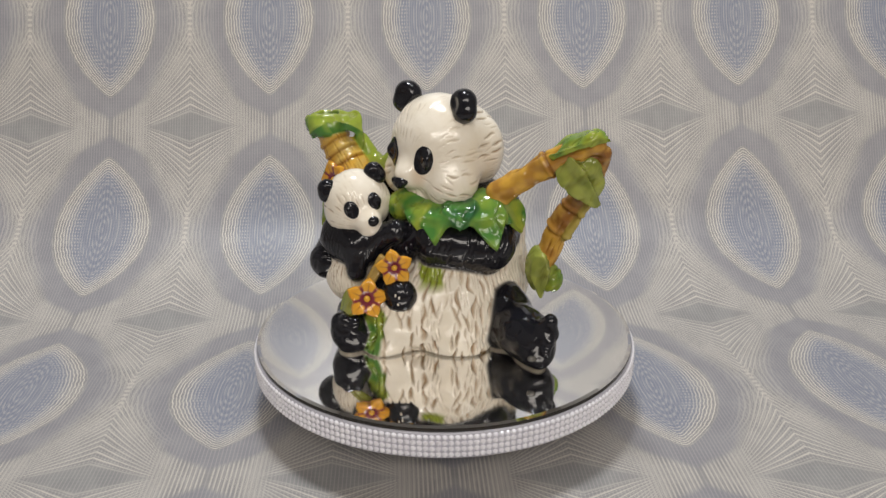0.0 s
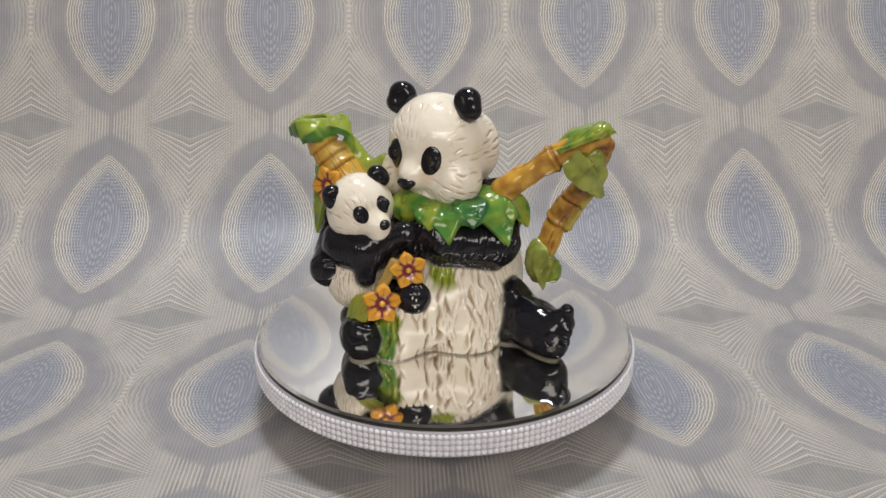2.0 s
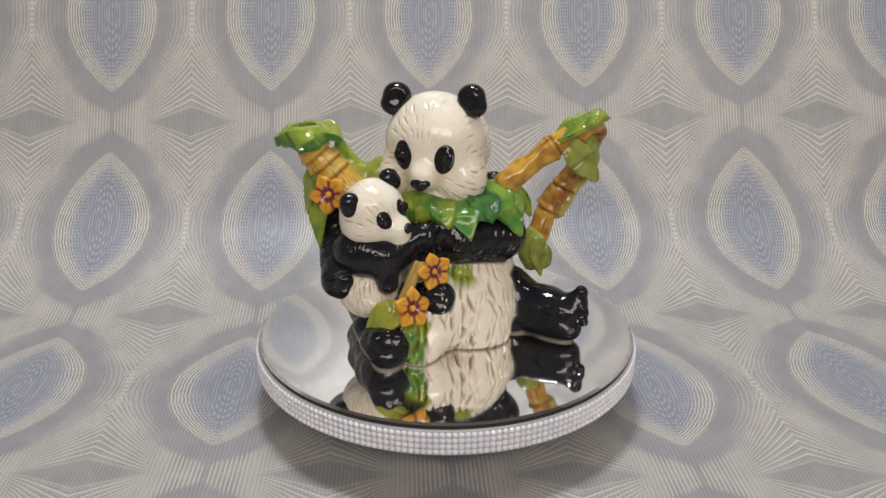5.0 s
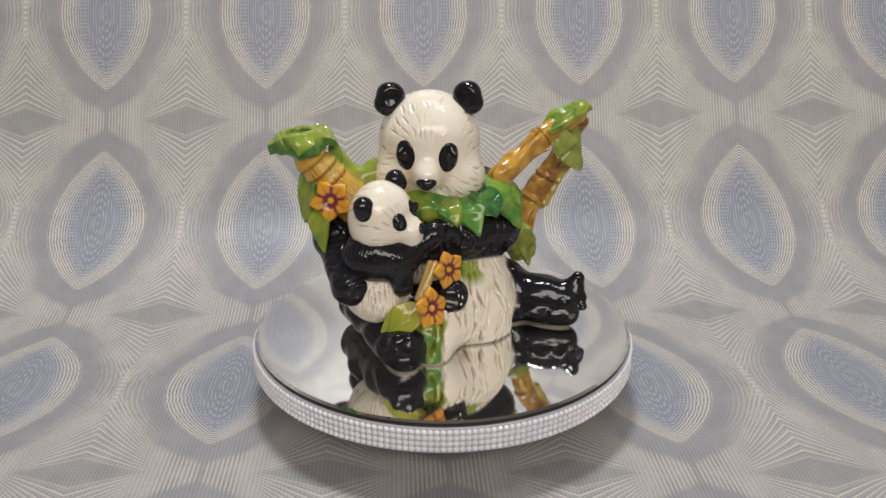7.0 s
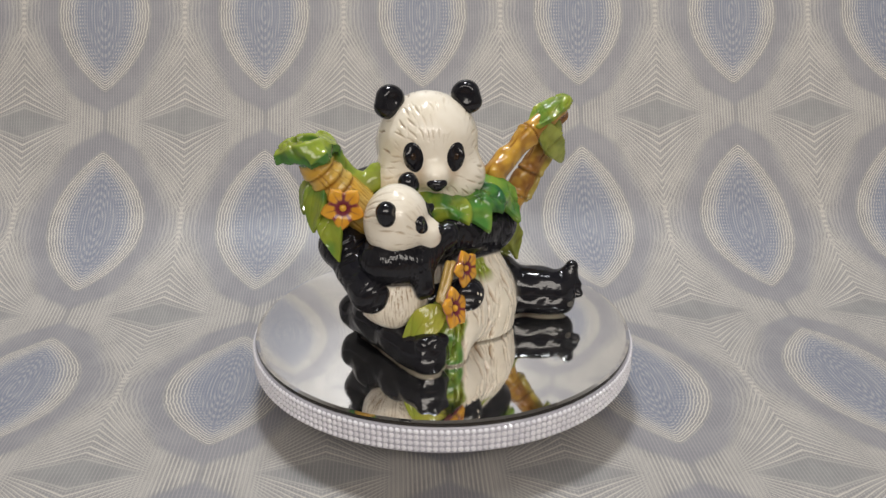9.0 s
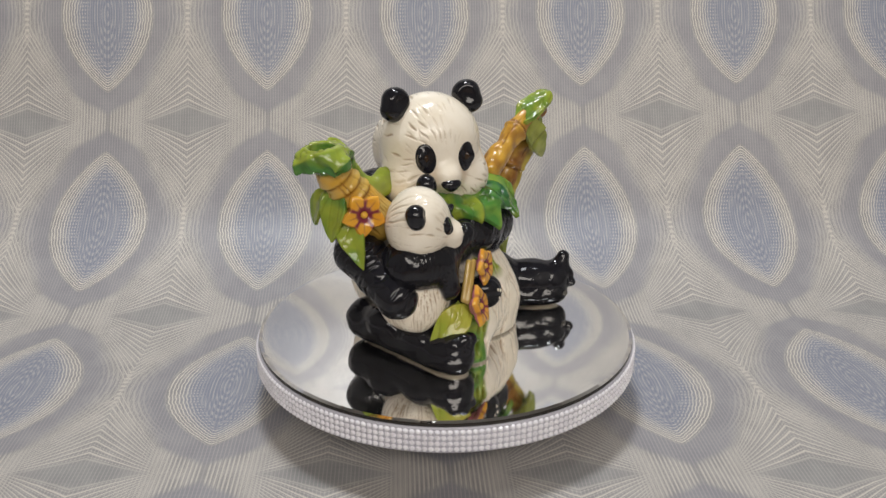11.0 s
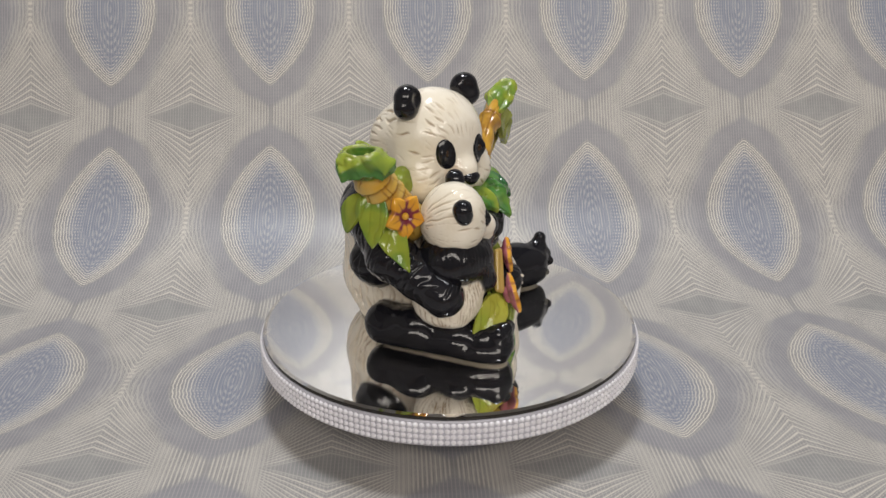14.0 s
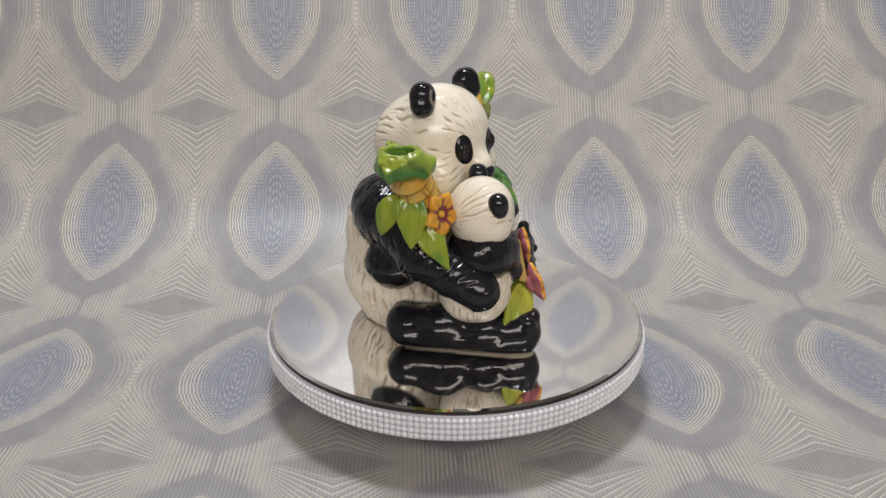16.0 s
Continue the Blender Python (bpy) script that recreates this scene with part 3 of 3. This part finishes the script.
def blush(spots):
    def paint(v, n, col, cut):
        for p, r, c in spots:
            w = np.clip(1.6 * (1 - np.linalg.norm((v - (np.array(p) - [0, 0, TOP])) / r, axis=1)), 0, 0.85)[:, None]
            col = col * (1 - w) + np.array(c) * w
        return col

    return paint


def lid():
    s = [
        egg(at_head(0, -0.005, -0.0005), (0.0318, 0.029, 0.0310), WHITE, HT),
        egg(at_head(0, -0.0245, -0.007), (0.0315, 0.024, 0.029), WHITE, HT, k=0.008),
        egg((0.0185, 0.020, 0.124), (0.0125, 0.012, 0.021), WHITE, k=0.0025),
        egg(at_head(0.0180, 0.003, -0.0215), (0.0176, 0.018, 0.0172), WHITE, HT, k=0.008),
        egg(at_head(-0.0180, 0.003, -0.0215), (0.0176, 0.018, 0.0172), WHITE, HT, k=0.008),
        egg(at_head(0, 0.017, -0.0160), (0.0105, 0.0145, 0.0100), WHITE, HT, k=0.008),
        egg(at_head(0, 0.0135, -0.0345), (0.0118, 0.0130, 0.0078), WHITE, HT, k=0.005),
        egg(at_head(0, 0.0285, -0.0290), (0.0085, 0.0065, 0.0013), WHITE, HT, k=0.0015, op=-1),
    ]
    tan = (0.30, 0.17, 0.10)
    snout = (0.74, 0.60, 0.45)
    paint = blush([(at_head(0.0085, 0.020, -0.0150), np.array((0.007, 0.010, 0.010)), snout), (at_head(-0.0085, 0.020, -0.0150), np.array((0.007, 0.010, 0.010)), snout),
                   (at_head(0, 0.027, -0.0300), np.array((0.011, 0.010, 0.0055)), tan)])
    ob = part("lid", skin("lid", shift([dict(q) for q in s]), 0.0006, None, head_tool(HEAD, HT), paint), POT, "white panda head that lifts off as the lid")
    for sx, p in ((-1, (-0.0289, 0.0095, 0.1576)), (1, (0.0160, -0.0054, 0.1585))):
        t = axes(HT.T @ np.array((0.25 * sx, 1.0, 0.12)), HT.T @ np.array((0.45 * sx, 0, 1)))
        p = np.array(p)
        e = [egg(p, (0.0092, 0.0080, 0.0086), BLACK, t), egg(p - t[2] * 0.007, (0.0082, 0.0068, 0.006), BLACK, t, k=0.003),
             egg(p + t[1] * 0.0118, (0.0062, 0.0062, 0.0066), BLACK, t, k=0.003, op=-1)]
        part("ear", skin("ear", shift(e), 0.0006), ob, "glossy black ear")
    for sx, p in ((1, (-0.0024, -0.0239, 0.1251)), (-1, (-0.0264, -0.0149, 0.1260))):
        t = axes(HT.T @ np.array((0.70 * sx, 1.0, 0.08)), HT.T @ np.array((-0.28 * sx, 0, 1)))
        p = np.array(p)
        e = [patch(s, p, (0.0063, 0.0093), t[2], BLACK, 0.0007), egg(p - t[1] * 0.0012 - t[0] * 0.001 * sx + t[2] * 0.0005, (0.0048, 0.0022, 0.0052), BLACK, t, k=0.0030)]
        part("eye_patch", skin("eye_patch", shift(e), 0.0005), ob, "black painted eye patch")
        q = p + t[1] * 0.0012 - t[0] * 0.0006 * sx + t[2] * 0.0006
        part("eye", skin("eye", shift([egg(q, (0.0024, 0.0012, 0.0026), (0.035, 0.018, 0.008), t)]), 0.0004), ob, "small glossy dark brown eye")
    nz = at_head(0, 0.0295, -0.0188)
    e = [egg(nz, (0.0064, 0.0042, 0.0032), BLACK, HT), egg(nz - [0, 0, 0.002], (0.0035, 0.0036, 0.0030), BLACK, HT, k=0.002)]
    part("nose", skin("nose", shift(e), 0.0005), ob, "black nose")
    return ob


def cub():
    B = BLACK
    hc = np.array((-0.0465, -0.0320, 0.0955))
    t = axes((0.73, -0.67, -0.12), (-0.30, -0.22, 1))
    s = [
        egg((-0.046, -0.032, 0.071), (0.026, 0.021, 0.018), B),
        egg((-0.050, -0.028, 0.046), (0.021, 0.022, 0.021), WHITE, k=0.003),
        rod((-0.032, -0.038, 0.074), (-0.016, -0.037, 0.081), 0.0095, 0.008, B, k=0.003),
        rod((-0.040, -0.044, 0.066), (-0.0385, -0.0495, 0.055), 0.008, 0.0062, B, k=0.006),
        egg((-0.0085, -0.0490, 0.0440), (0.0112, 0.0095, 0.0112), B, k=0.001),
        rod((-0.030, -0.036, 0.040), (-0.012, -0.043, 0.043), 0.009, 0.009, B, k=0.003),
    ]
    ob = part("cub", skin("cub", shift(s), 0.0007, None, fur((-0.047, -0.03, 0), 1.0, 0.0007), None), POT, "small panda cub with black chest and white belly")
    h = [egg(hc - t[1] * 0.001, (0.0205, 0.0190, 0.0205), WHITE, t), egg(hc - t[1] * 0.001 - t[2] * 0.006, (0.0205, 0.0175, 0.0150), WHITE, t, k=0.006),
         egg((-0.0325, -0.0424, 0.0883), (0.0085, 0.0085, 0.0068), WHITE, t, k=0.005), egg((-0.0315, -0.0415, 0.0830), (0.0075, 0.0075, 0.0045), WHITE, t, k=0.003)]
    hd = part("head", skin("head", shift([dict(q) for q in h]), 0.0006, None, head_tool(hc, t, 0.75, 0.75)), ob, "round white cub head")
    for sx, p in ((1, (-0.0366, -0.0265, 0.1146)), (-1, (-0.0602, -0.0436, 0.1054))):
        tt = axes((0.5, -0.8, 0.15), t[2] + 0.4 * sx * t[0])
        p = np.array(p)
        part("ear", skin("ear", shift([egg(p, (0.0064, 0.0060, 0.0062), B, tt), egg(p - tt[2] * 0.004, (0.0055, 0.005, 0.005), B, tt, k=0.002),
             egg(p + tt[1] * 0.0096, (0.0045, 0.0045, 0.0045), B, tt, k=0.0015, op=-1)]), 0.0005), ob, "glossy black cub ear")
    for sx, p in ((1, (-0.0283, -0.0390, 0.1002)), (-1, (-0.0402, -0.0493, 0.0956))):
        tt = axes(t[1] + 0.75 * sx * t[0], t[2] - 0.25 * sx * t[0])
        p = np.array(p)
        part("eye_patch", skin("eye_patch", shift([patch(h, p, (0.0047, 0.0058), tt[2], B, 0.0006), egg(p - tt[1] * 0.0008, (0.0032, 0.0017, 0.0036), B, tt, k=0.0020)]), 0.00045), ob)
    part("nose", skin("nose", shift([egg((-0.0268, -0.0464, 0.0892), (0.0038, 0.0030, 0.0033), B, t)]), 0.00045), ob)
    for dx, dz in ((0.0020, 0.0036), (0.0044, 0.0024)):
        part("claw", skin("claw", shift([egg((-0.0085 + dx, -0.0580, 0.0440 + dz), (0.0005, 0.0009, 0.0011), WHITE)]), 0.0003), ob, "tiny white painted claw")
    part("paw_pad", skin("paw_pad", shift([egg((-0.0050, -0.0576, 0.0420), (0.0009, 0.0010, 0.0012), WHITE)]), 0.0003), ob, "small white paw pad")
    return ob


def cane_tool(a, b, rings):
    a, b = np.array(a) - [0, 0, TOP], np.array(b) - [0, 0, TOP]
    f = (b - a) / np.linalg.norm(b - a)

    def tool(v, n, col):
        t = (v - a) @ f
        d = np.zeros(len(v))
        cut = np.zeros(len(v))
        for r in rings:
            d += 0.0011 * np.exp(-((t - r) / 0.0016) ** 2) - 0.0006 * np.exp(-((t - r - 0.0022) / 0.0008) ** 2)
            cut += np.exp(-((t - r - 0.0022) / 0.0009) ** 2)
        q = v - a - t[:, None] * f
        streak = strokes(t, q[:, 0] + 0.6 * q[:, 1] + 0.7 * q[:, 2], 0.014, 0.0030, 0.7, 0.2, 9)
        cane = np.clip((col[:, 0] - col[:, 1]) * 8, 0, 1)
        fold = lines(v[:, 0] + 0.5 * v[:, 2], v[:, 1] - 0.5 * v[:, 2], v[:, 0], 0.02, 0.007, 0.4, 13.0) * (1 - cane)
        return (d - streak * 0.0008) * cane - 0.0010 * fold + grain(v / 0.009) * 0.0008, np.clip(cut + 0.95 * streak, 0, 1) * cane + 0.55 * fold

    return tool


def mottle(pairs, size=0.007):
    """Blend each pigment with its partner in soft brushed patches."""
    def paint(v, n, col, cut):
        k = np.clip(0.5 + 1.1 * grain(v / size) + 0.3 * grain(v / (size * 0.4)), 0, 1)
        out = col.copy()
        for c, c2 in pairs:
            w = np.clip(1 - np.linalg.norm(col - np.array(c), axis=1) / 0.08, 0, 1) * k
            out = out * (1 - w[:, None]) + np.array(c2) * w[:, None]
        return out

    return paint


def spout():
    tip, root = (-0.0885, 0.0043, 0.134), (-0.055, -0.003, 0.091)
    s = [
        rod((-0.082, 0.003, 0.124), root, 0.0098, 0.0130, CANE),
        rod((-0.070, 0.010, 0.103), (-0.034, 0.006, 0.110), 0.0075, 0.0070, OLIVE, k=0.004),
        # leafy lip round the mouth
        egg((-0.0870, 0.0050, 0.1328), (0.0140, 0.0130, 0.0078), GREEN, axes((-0.2, -1, 0.1)), k=0.003),
        blade((-0.078, 0.005, 0.1345), (-0.1055, 0.007, 0.1300), 0.0108, 0.0042, (-0.3, 0, 1), GREEN, k=0.008, bend=0.002),
        blade((-0.084, -0.003, 0.1335), (-0.091, -0.011, 0.1280), 0.0070, 0.0034, (-0.3, -0.5, 1), GREEN, k=0.008, bend=0.002),
        egg((-0.0880, 0.0055, 0.1380), (0.0120, 0.0105, 0.0036), LIME, k=0.003),
        blade((-0.082, 0.009, 0.1330), (-0.0640, 0.0085, 0.1285), 0.0095, 0.0030, (0.4, -0.2, 1), GREEN, k=0.004, bend=0.0045),
        rod((-0.066, 0.010, 0.126), (-0.056, 0.010, 0.112), 0.0045, 0.0052, LIME, k=0.004),
        rod((-0.0420, 0.0070, 0.110), (-0.0405, 0.0075, 0.1135), 0.0062, 0.0058, OLIVE, k=0.003),
        rod((-0.0895, 0.0058, 0.148), (-0.084, 0.0045, 0.126), 0.0085, 0.0060, BROWN, k=0.002, op=-1),
    ]
    blot = mottle([(CANE, (0.55, 0.38, 0.10)), (OLIVE, LIME)])

    def paint(v, n, col, cut):
        col = blot(v, n, col, cut)
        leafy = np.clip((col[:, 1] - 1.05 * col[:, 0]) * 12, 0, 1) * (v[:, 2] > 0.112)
        # lip goes lime where its surface faces up, green towards the sides
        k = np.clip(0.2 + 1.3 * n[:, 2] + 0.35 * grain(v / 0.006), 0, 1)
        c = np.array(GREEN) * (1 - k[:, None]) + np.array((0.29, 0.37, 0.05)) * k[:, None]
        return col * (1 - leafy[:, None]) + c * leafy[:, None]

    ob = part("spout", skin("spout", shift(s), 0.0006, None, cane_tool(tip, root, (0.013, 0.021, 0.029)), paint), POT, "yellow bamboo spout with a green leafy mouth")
    for a, b, w, nrm in (((-0.0770, 0.003, 0.104), (-0.0800, -0.0195, 0.0705), 0.0075, (-0.75, -0.65, 0.2)),
                         ((-0.080, 0.002, 0.114), (-0.0875, 0.000, 0.084), 0.0078, (-0.9, -0.3, 0.2)),
                         ((-0.084, 0.010, 0.112), (-0.086, 0.018, 0.090), 0.006, (-1, 0.2, 0.2))):
        lf = [blade(a, b, w, 0.0014, nrm, GREEN, bend=0.0015)]
        part("leaf", skin("leaf", shift(lf), 0.0006, None, leaf_tool, mottle([(GREEN, LIME)], 0.012)), ob, "lime and green glazed leaf")
    return ob


def knotted(v, n, col):
    d, c = leaf_tool(v, n, col)
    fold = lines(v[:, 0] + v[:, 2], v[:, 0] - v[:, 2], v[:, 1], 0.03, 0.0055, 0.35, 11.0)
    return d - 0.0012 * fold + 0.0013 * grain(v / 0.012), np.clip(c + 0.6 * fold, 0, 1)


def handle():
    up_a, up_b = (0.040, -0.004, 0.103), (0.096, 0.004, 0.139)
    lo_a, lo_b = (0.0905, 0.0135, 0.108), (0.0605, 0.016, 0.048)
    s1 = [rod(up_a, (0.071, 0.001, 0.126), 0.0085, 0.0070, CANE), rod((0.071, 0.001, 0.126), up_b, 0.0068, 0.0066, CANE, k=0.002),
          rod((0.094, 0.004, 0.137), (0.1010, 0.007, 0.132), 0.0065, 0.0050, BROWN, k=0.002), rod((0.1005, 0.010, 0.130), lo_a, 0.0055, 0.0065, BROWN, k=0.003),
          rod(lo_a, (0.073, 0.0175, 0.080), 0.0070, 0.0074, BROWN, k=0.002), rod((0.073, 0.0175, 0.080), lo_b, 0.0071, 0.0078, CANE, k=0.002),
          rod((0.096, 0.009, 0.104), (0.078, 0.013, 0.074), 0.0024, 0.0024, (0.45, 0.36, 0.08), k=0.002)]
    t1, t2 = cane_tool(up_a, up_b, (0.036,)), cane_tool(lo_a, lo_b, (0.016, 0.034))

    def both_canes(v, n, col):
        low = (v[:, 2] < 0.112 - TOP) & (v[:, 0] > 0.055) & (v[:, 1] > 0.006)
        (d1, c1), (d2, c2) = t1(v, n, col), t2(v, n, col)
        return np.where(low, d2, d1) + 0.0009 * grain(v / 0.009), np.clip(np.where(low, c2, c1) * 1.3 + 0.5 * np.clip(grain(v / 0.005) - 0.1, 0, 1), 0, 1)

    ob = part("handle", skin("handle", shift(s1), 0.0006, None, both_canes, mottle([(CANE, (0.46, 0.24, 0.045)), (BROWN, (0.50, 0.29, 0.06))], 0.005)), POT, "bent bamboo handle in honey and brown glaze")
    for solids, lab in (
        ([blade((0.072, -0.001, 0.130), (0.1065, 0.001, 0.1425), 0.0085, 0.0020, (-0.3, -0.3, 1), LIME, bend=0.003), egg((0.090, 0.003, 0.1410), (0.014, 0.008, 0.0042), LIME, axes((0.3, 1, 0), (-0.4, 0, 1)))], "bright green leaf over the bend"),
        ([egg((0.089, 0.006, 0.125), (0.0112, 0.0072, 0.0112), OLIVE), blade((0.077, -0.001, 0.130), (0.1005, 0.004, 0.101), 0.0078, 0.0018, (-0.1, -1, 0.1), OLIVE, k=0.002, bend=0.003), egg((0.097, 0.008, 0.115), (0.0052, 0.0050, 0.0105), OLIVE, k=0.004)], "olive leaf cluster inside the bend"),
        ([egg((0.061, 0.014, 0.050), (0.0095, 0.0085, 0.016), OLIVE), egg((0.068, 0.017, 0.043), (0.0080, 0.007, 0.010), LIME, k=0.003), blade((0.064, 0.009, 0.060), (0.066, 0.005, 0.034), 0.005, 0.0016, (0, -1, 0.1), OLIVE)], "olive leaves at the handle foot"),
    ):
        part("leaf", skin("leaf", shift(solids), 0.0006, None, knotted, mottle([(LIME, (0.16, 0.28, 0.045)), (OLIVE, (0.34, 0.38, 0.08))], 0.006)), ob, lab)
    return ob


def collar():
    s = [egg((0.010, -0.008, 0.0915), (0.034, 0.0275, 0.0066), GREEN), egg((0.031, -0.002, 0.0930), (0.0155, 0.017, 0.0115), GREEN, k=0.005),
         egg((-0.016, -0.014, 0.092), (0.016, 0.016, 0.012), LIME, k=0.006)]
    for a, b, w, nrm, c in (((0.006, -0.018, 0.0955), (0.0125, -0.0415, 0.0785), 0.0088, (0, -1, 0.6), GREEN), ((-0.006, -0.020, 0.0940), (-0.001, -0.0385, 0.0855), 0.0070, (0, -1, 0.6), LIME),
                            ((0.019, -0.016, 0.0970), (0.0265, -0.0345, 0.0865), 0.0090, (0.3, -1, 0.7), DEEP), ((0.030, -0.010, 0.0985), (0.0465, -0.0245, 0.0740), 0.0092, (0.5, -0.9, 0.5), GREEN),
                            ((0.037, -0.002, 0.0985), (0.0560, -0.0060, 0.0800), 0.0090, (1, -0.4, 0.6), LIME)):
        s.append(blade(a, b, w, 0.0020, nrm, c, k=0.005, bend=0.003))

    def tool(v, n, col):
        rib = lines(v[:, 2], v[:, 0], v[:, 1], 0.03, 0.0055, 0.28, 8.0)
        return -0.0014 * rib + 0.0005 * grain(v / 0.008), rib * 0.6

    return part("leaf_collar", skin("leaf_collar", shift(s), 0.0007, None, tool, mottle([(GREEN, (0.21, 0.34, 0.05)), (DEEP, GREEN), (LIME, GREEN)], 0.008)), POT, "green glazed leaves draped round the neck")


def flower(p, normal, size, spin, parent=POT):
    t = axes(normal)
    p = np.array(p, float)
    s = [egg(p - t[1] * 0.001, (size * 0.42, size * 0.26, size * 0.42), PURPLE, t, k=0.001)]
    tips = []
    for i in range(5):
        a = radians(spin + 72 * i)
        d = math.cos(a) * t[0] + math.sin(a) * t[2]
        tips.append(d)
        tt = axes(d + 0.25 * t[1], t[1])
        s.append(blade(p + d * size * 0.10, p + d * size * 1.02 + t[1] * size * 0.22, size * 0.40, size * 0.09, t[1], ORANGE, k=0.0006, bend=size * 0.10))
        s.append(egg(p + d * size * 0.55 + t[1] * size * 0.14, (size * 0.39, size * 0.45, size * 0.20), ORANGE, tt, k=0.0012))
    q = p - [0, 0, TOP]

    def paint(v, n, col, cut):
        x, y = (v - q) @ t[0], (v - q) @ t[2]
        r = np.hypot(x, y) / size
        a = np.arctan2(y, x) - radians(spin)
        petal = np.abs((a / (2 * np.pi) * 5 + 0.5) % 1 - 0.5)
        w = np.clip(1 - petal / 0.07, 0, 1) * np.clip((0.9 - r) / 0.5, 0, 1) * 0.9 + np.clip((petal - 0.34) / 0.10, 0, 1) * np.clip((1.0 - r) / 0.4, 0, 1) + np.clip((0.45 - r) / 0.12, 0, 1)
        under = np.clip(0.25 - 1.8 * (n @ t[1]), 0, 1)
        w = np.clip(w * np.clip((n @ t[1]) + 0.6, 0, 1), 0, 1)[:, None]
        pale = np.clip(0.6 + grain(v / 0.004), 0, 1)[:, None] * 0.7
        c = col * (1 - pale) + np.array(YELLOW) * pale
        c = c * (1 - w) + np.array((0.19, 0.03, 0.05)) * w
        under = under[:, None]
        return c * (1 - under) + np.array((0.42, 0.13, 0.19)) * under

    ob = part("flower", skin("flower", shift(s), 0.00045, None, None, paint), parent, "orange five-petalled flower with purple throat")
    part("flower_centre", skin("flower_centre", shift([egg(p + t[1] * size * 0.24, (size * 0.17, size * 0.15, size * 0.17), YELLOW, t)]), 0.0004), ob, "yellow bead")
    return ob


def posy():
    flower((-0.0117, -0.0485, 0.0623), (0.42, -0.9, 0.15), 0.0112, 80)
    flower((-0.0262, -0.0590, 0.0428), (0.52, -0.85, 0.28), 0.0124, 100)
    flower((-0.0725, -0.0110, 0.1008), (-0.40, -0.90, 0.15), 0.0128, 60)
    st = [rod((-0.018, -0.0475, 0.066), (-0.029, -0.0545, 0.046), 0.0022, 0.0022, (0.50, 0.34, 0.10)), rod((-0.0215, -0.0475, 0.067), (-0.031, -0.0530, 0.047), 0.0019, 0.0019, (0.50, 0.34, 0.10), k=0.001)]
    part("flower_stem", skin("flower_stem", shift(st), 0.0005), POT, "tan flower stems")
    for a, b, w, nrm in (((-0.030, -0.054, 0.040), (-0.0525, -0.0465, 0.0225), 0.0085, (-0.5, -0.8, 0.5)),):
        part("leaf", skin("leaf", shift([blade(a, b, w, 0.0018, nrm, LIME, bend=0.003)]), 0.0006, None, leaf_tool, mottle([(LIME, (0.42, 0.42, 0.06))], 0.010)), POT, "lime green glazed leaf")


def foot_pads():
    for p, r in (((0.0775, -0.0430, 0.0150), (0.0030, 0.0020, 0.0022)),):
        part("paw_pad", skin("paw_pad", shift([egg(p, r, (0.10, 0.095, 0.085), axes((0.5, -0.85, 0.2)))]), 0.0004), POT, "small worn grey sole pad")


body()
foot_pads()
lid()
cub()
spout()
handle()
collar()
posy()


def motions():
    # the motor gains a little speed on the way
    spin = [(t, 6.245 * t + 1.59 * t * (t - 16) / 64) for t in np.linspace(0.0, 16.0, 9)]
    walk(PLATTER, [(t, pose(0, 0, 0, 0, 0, a)) for t, a in spin])
    walk(POT, [(t, pose(AXIS.x, AXIS.y, TOP, 0, 0, A0 + a)) for t, a in spin])


motions()
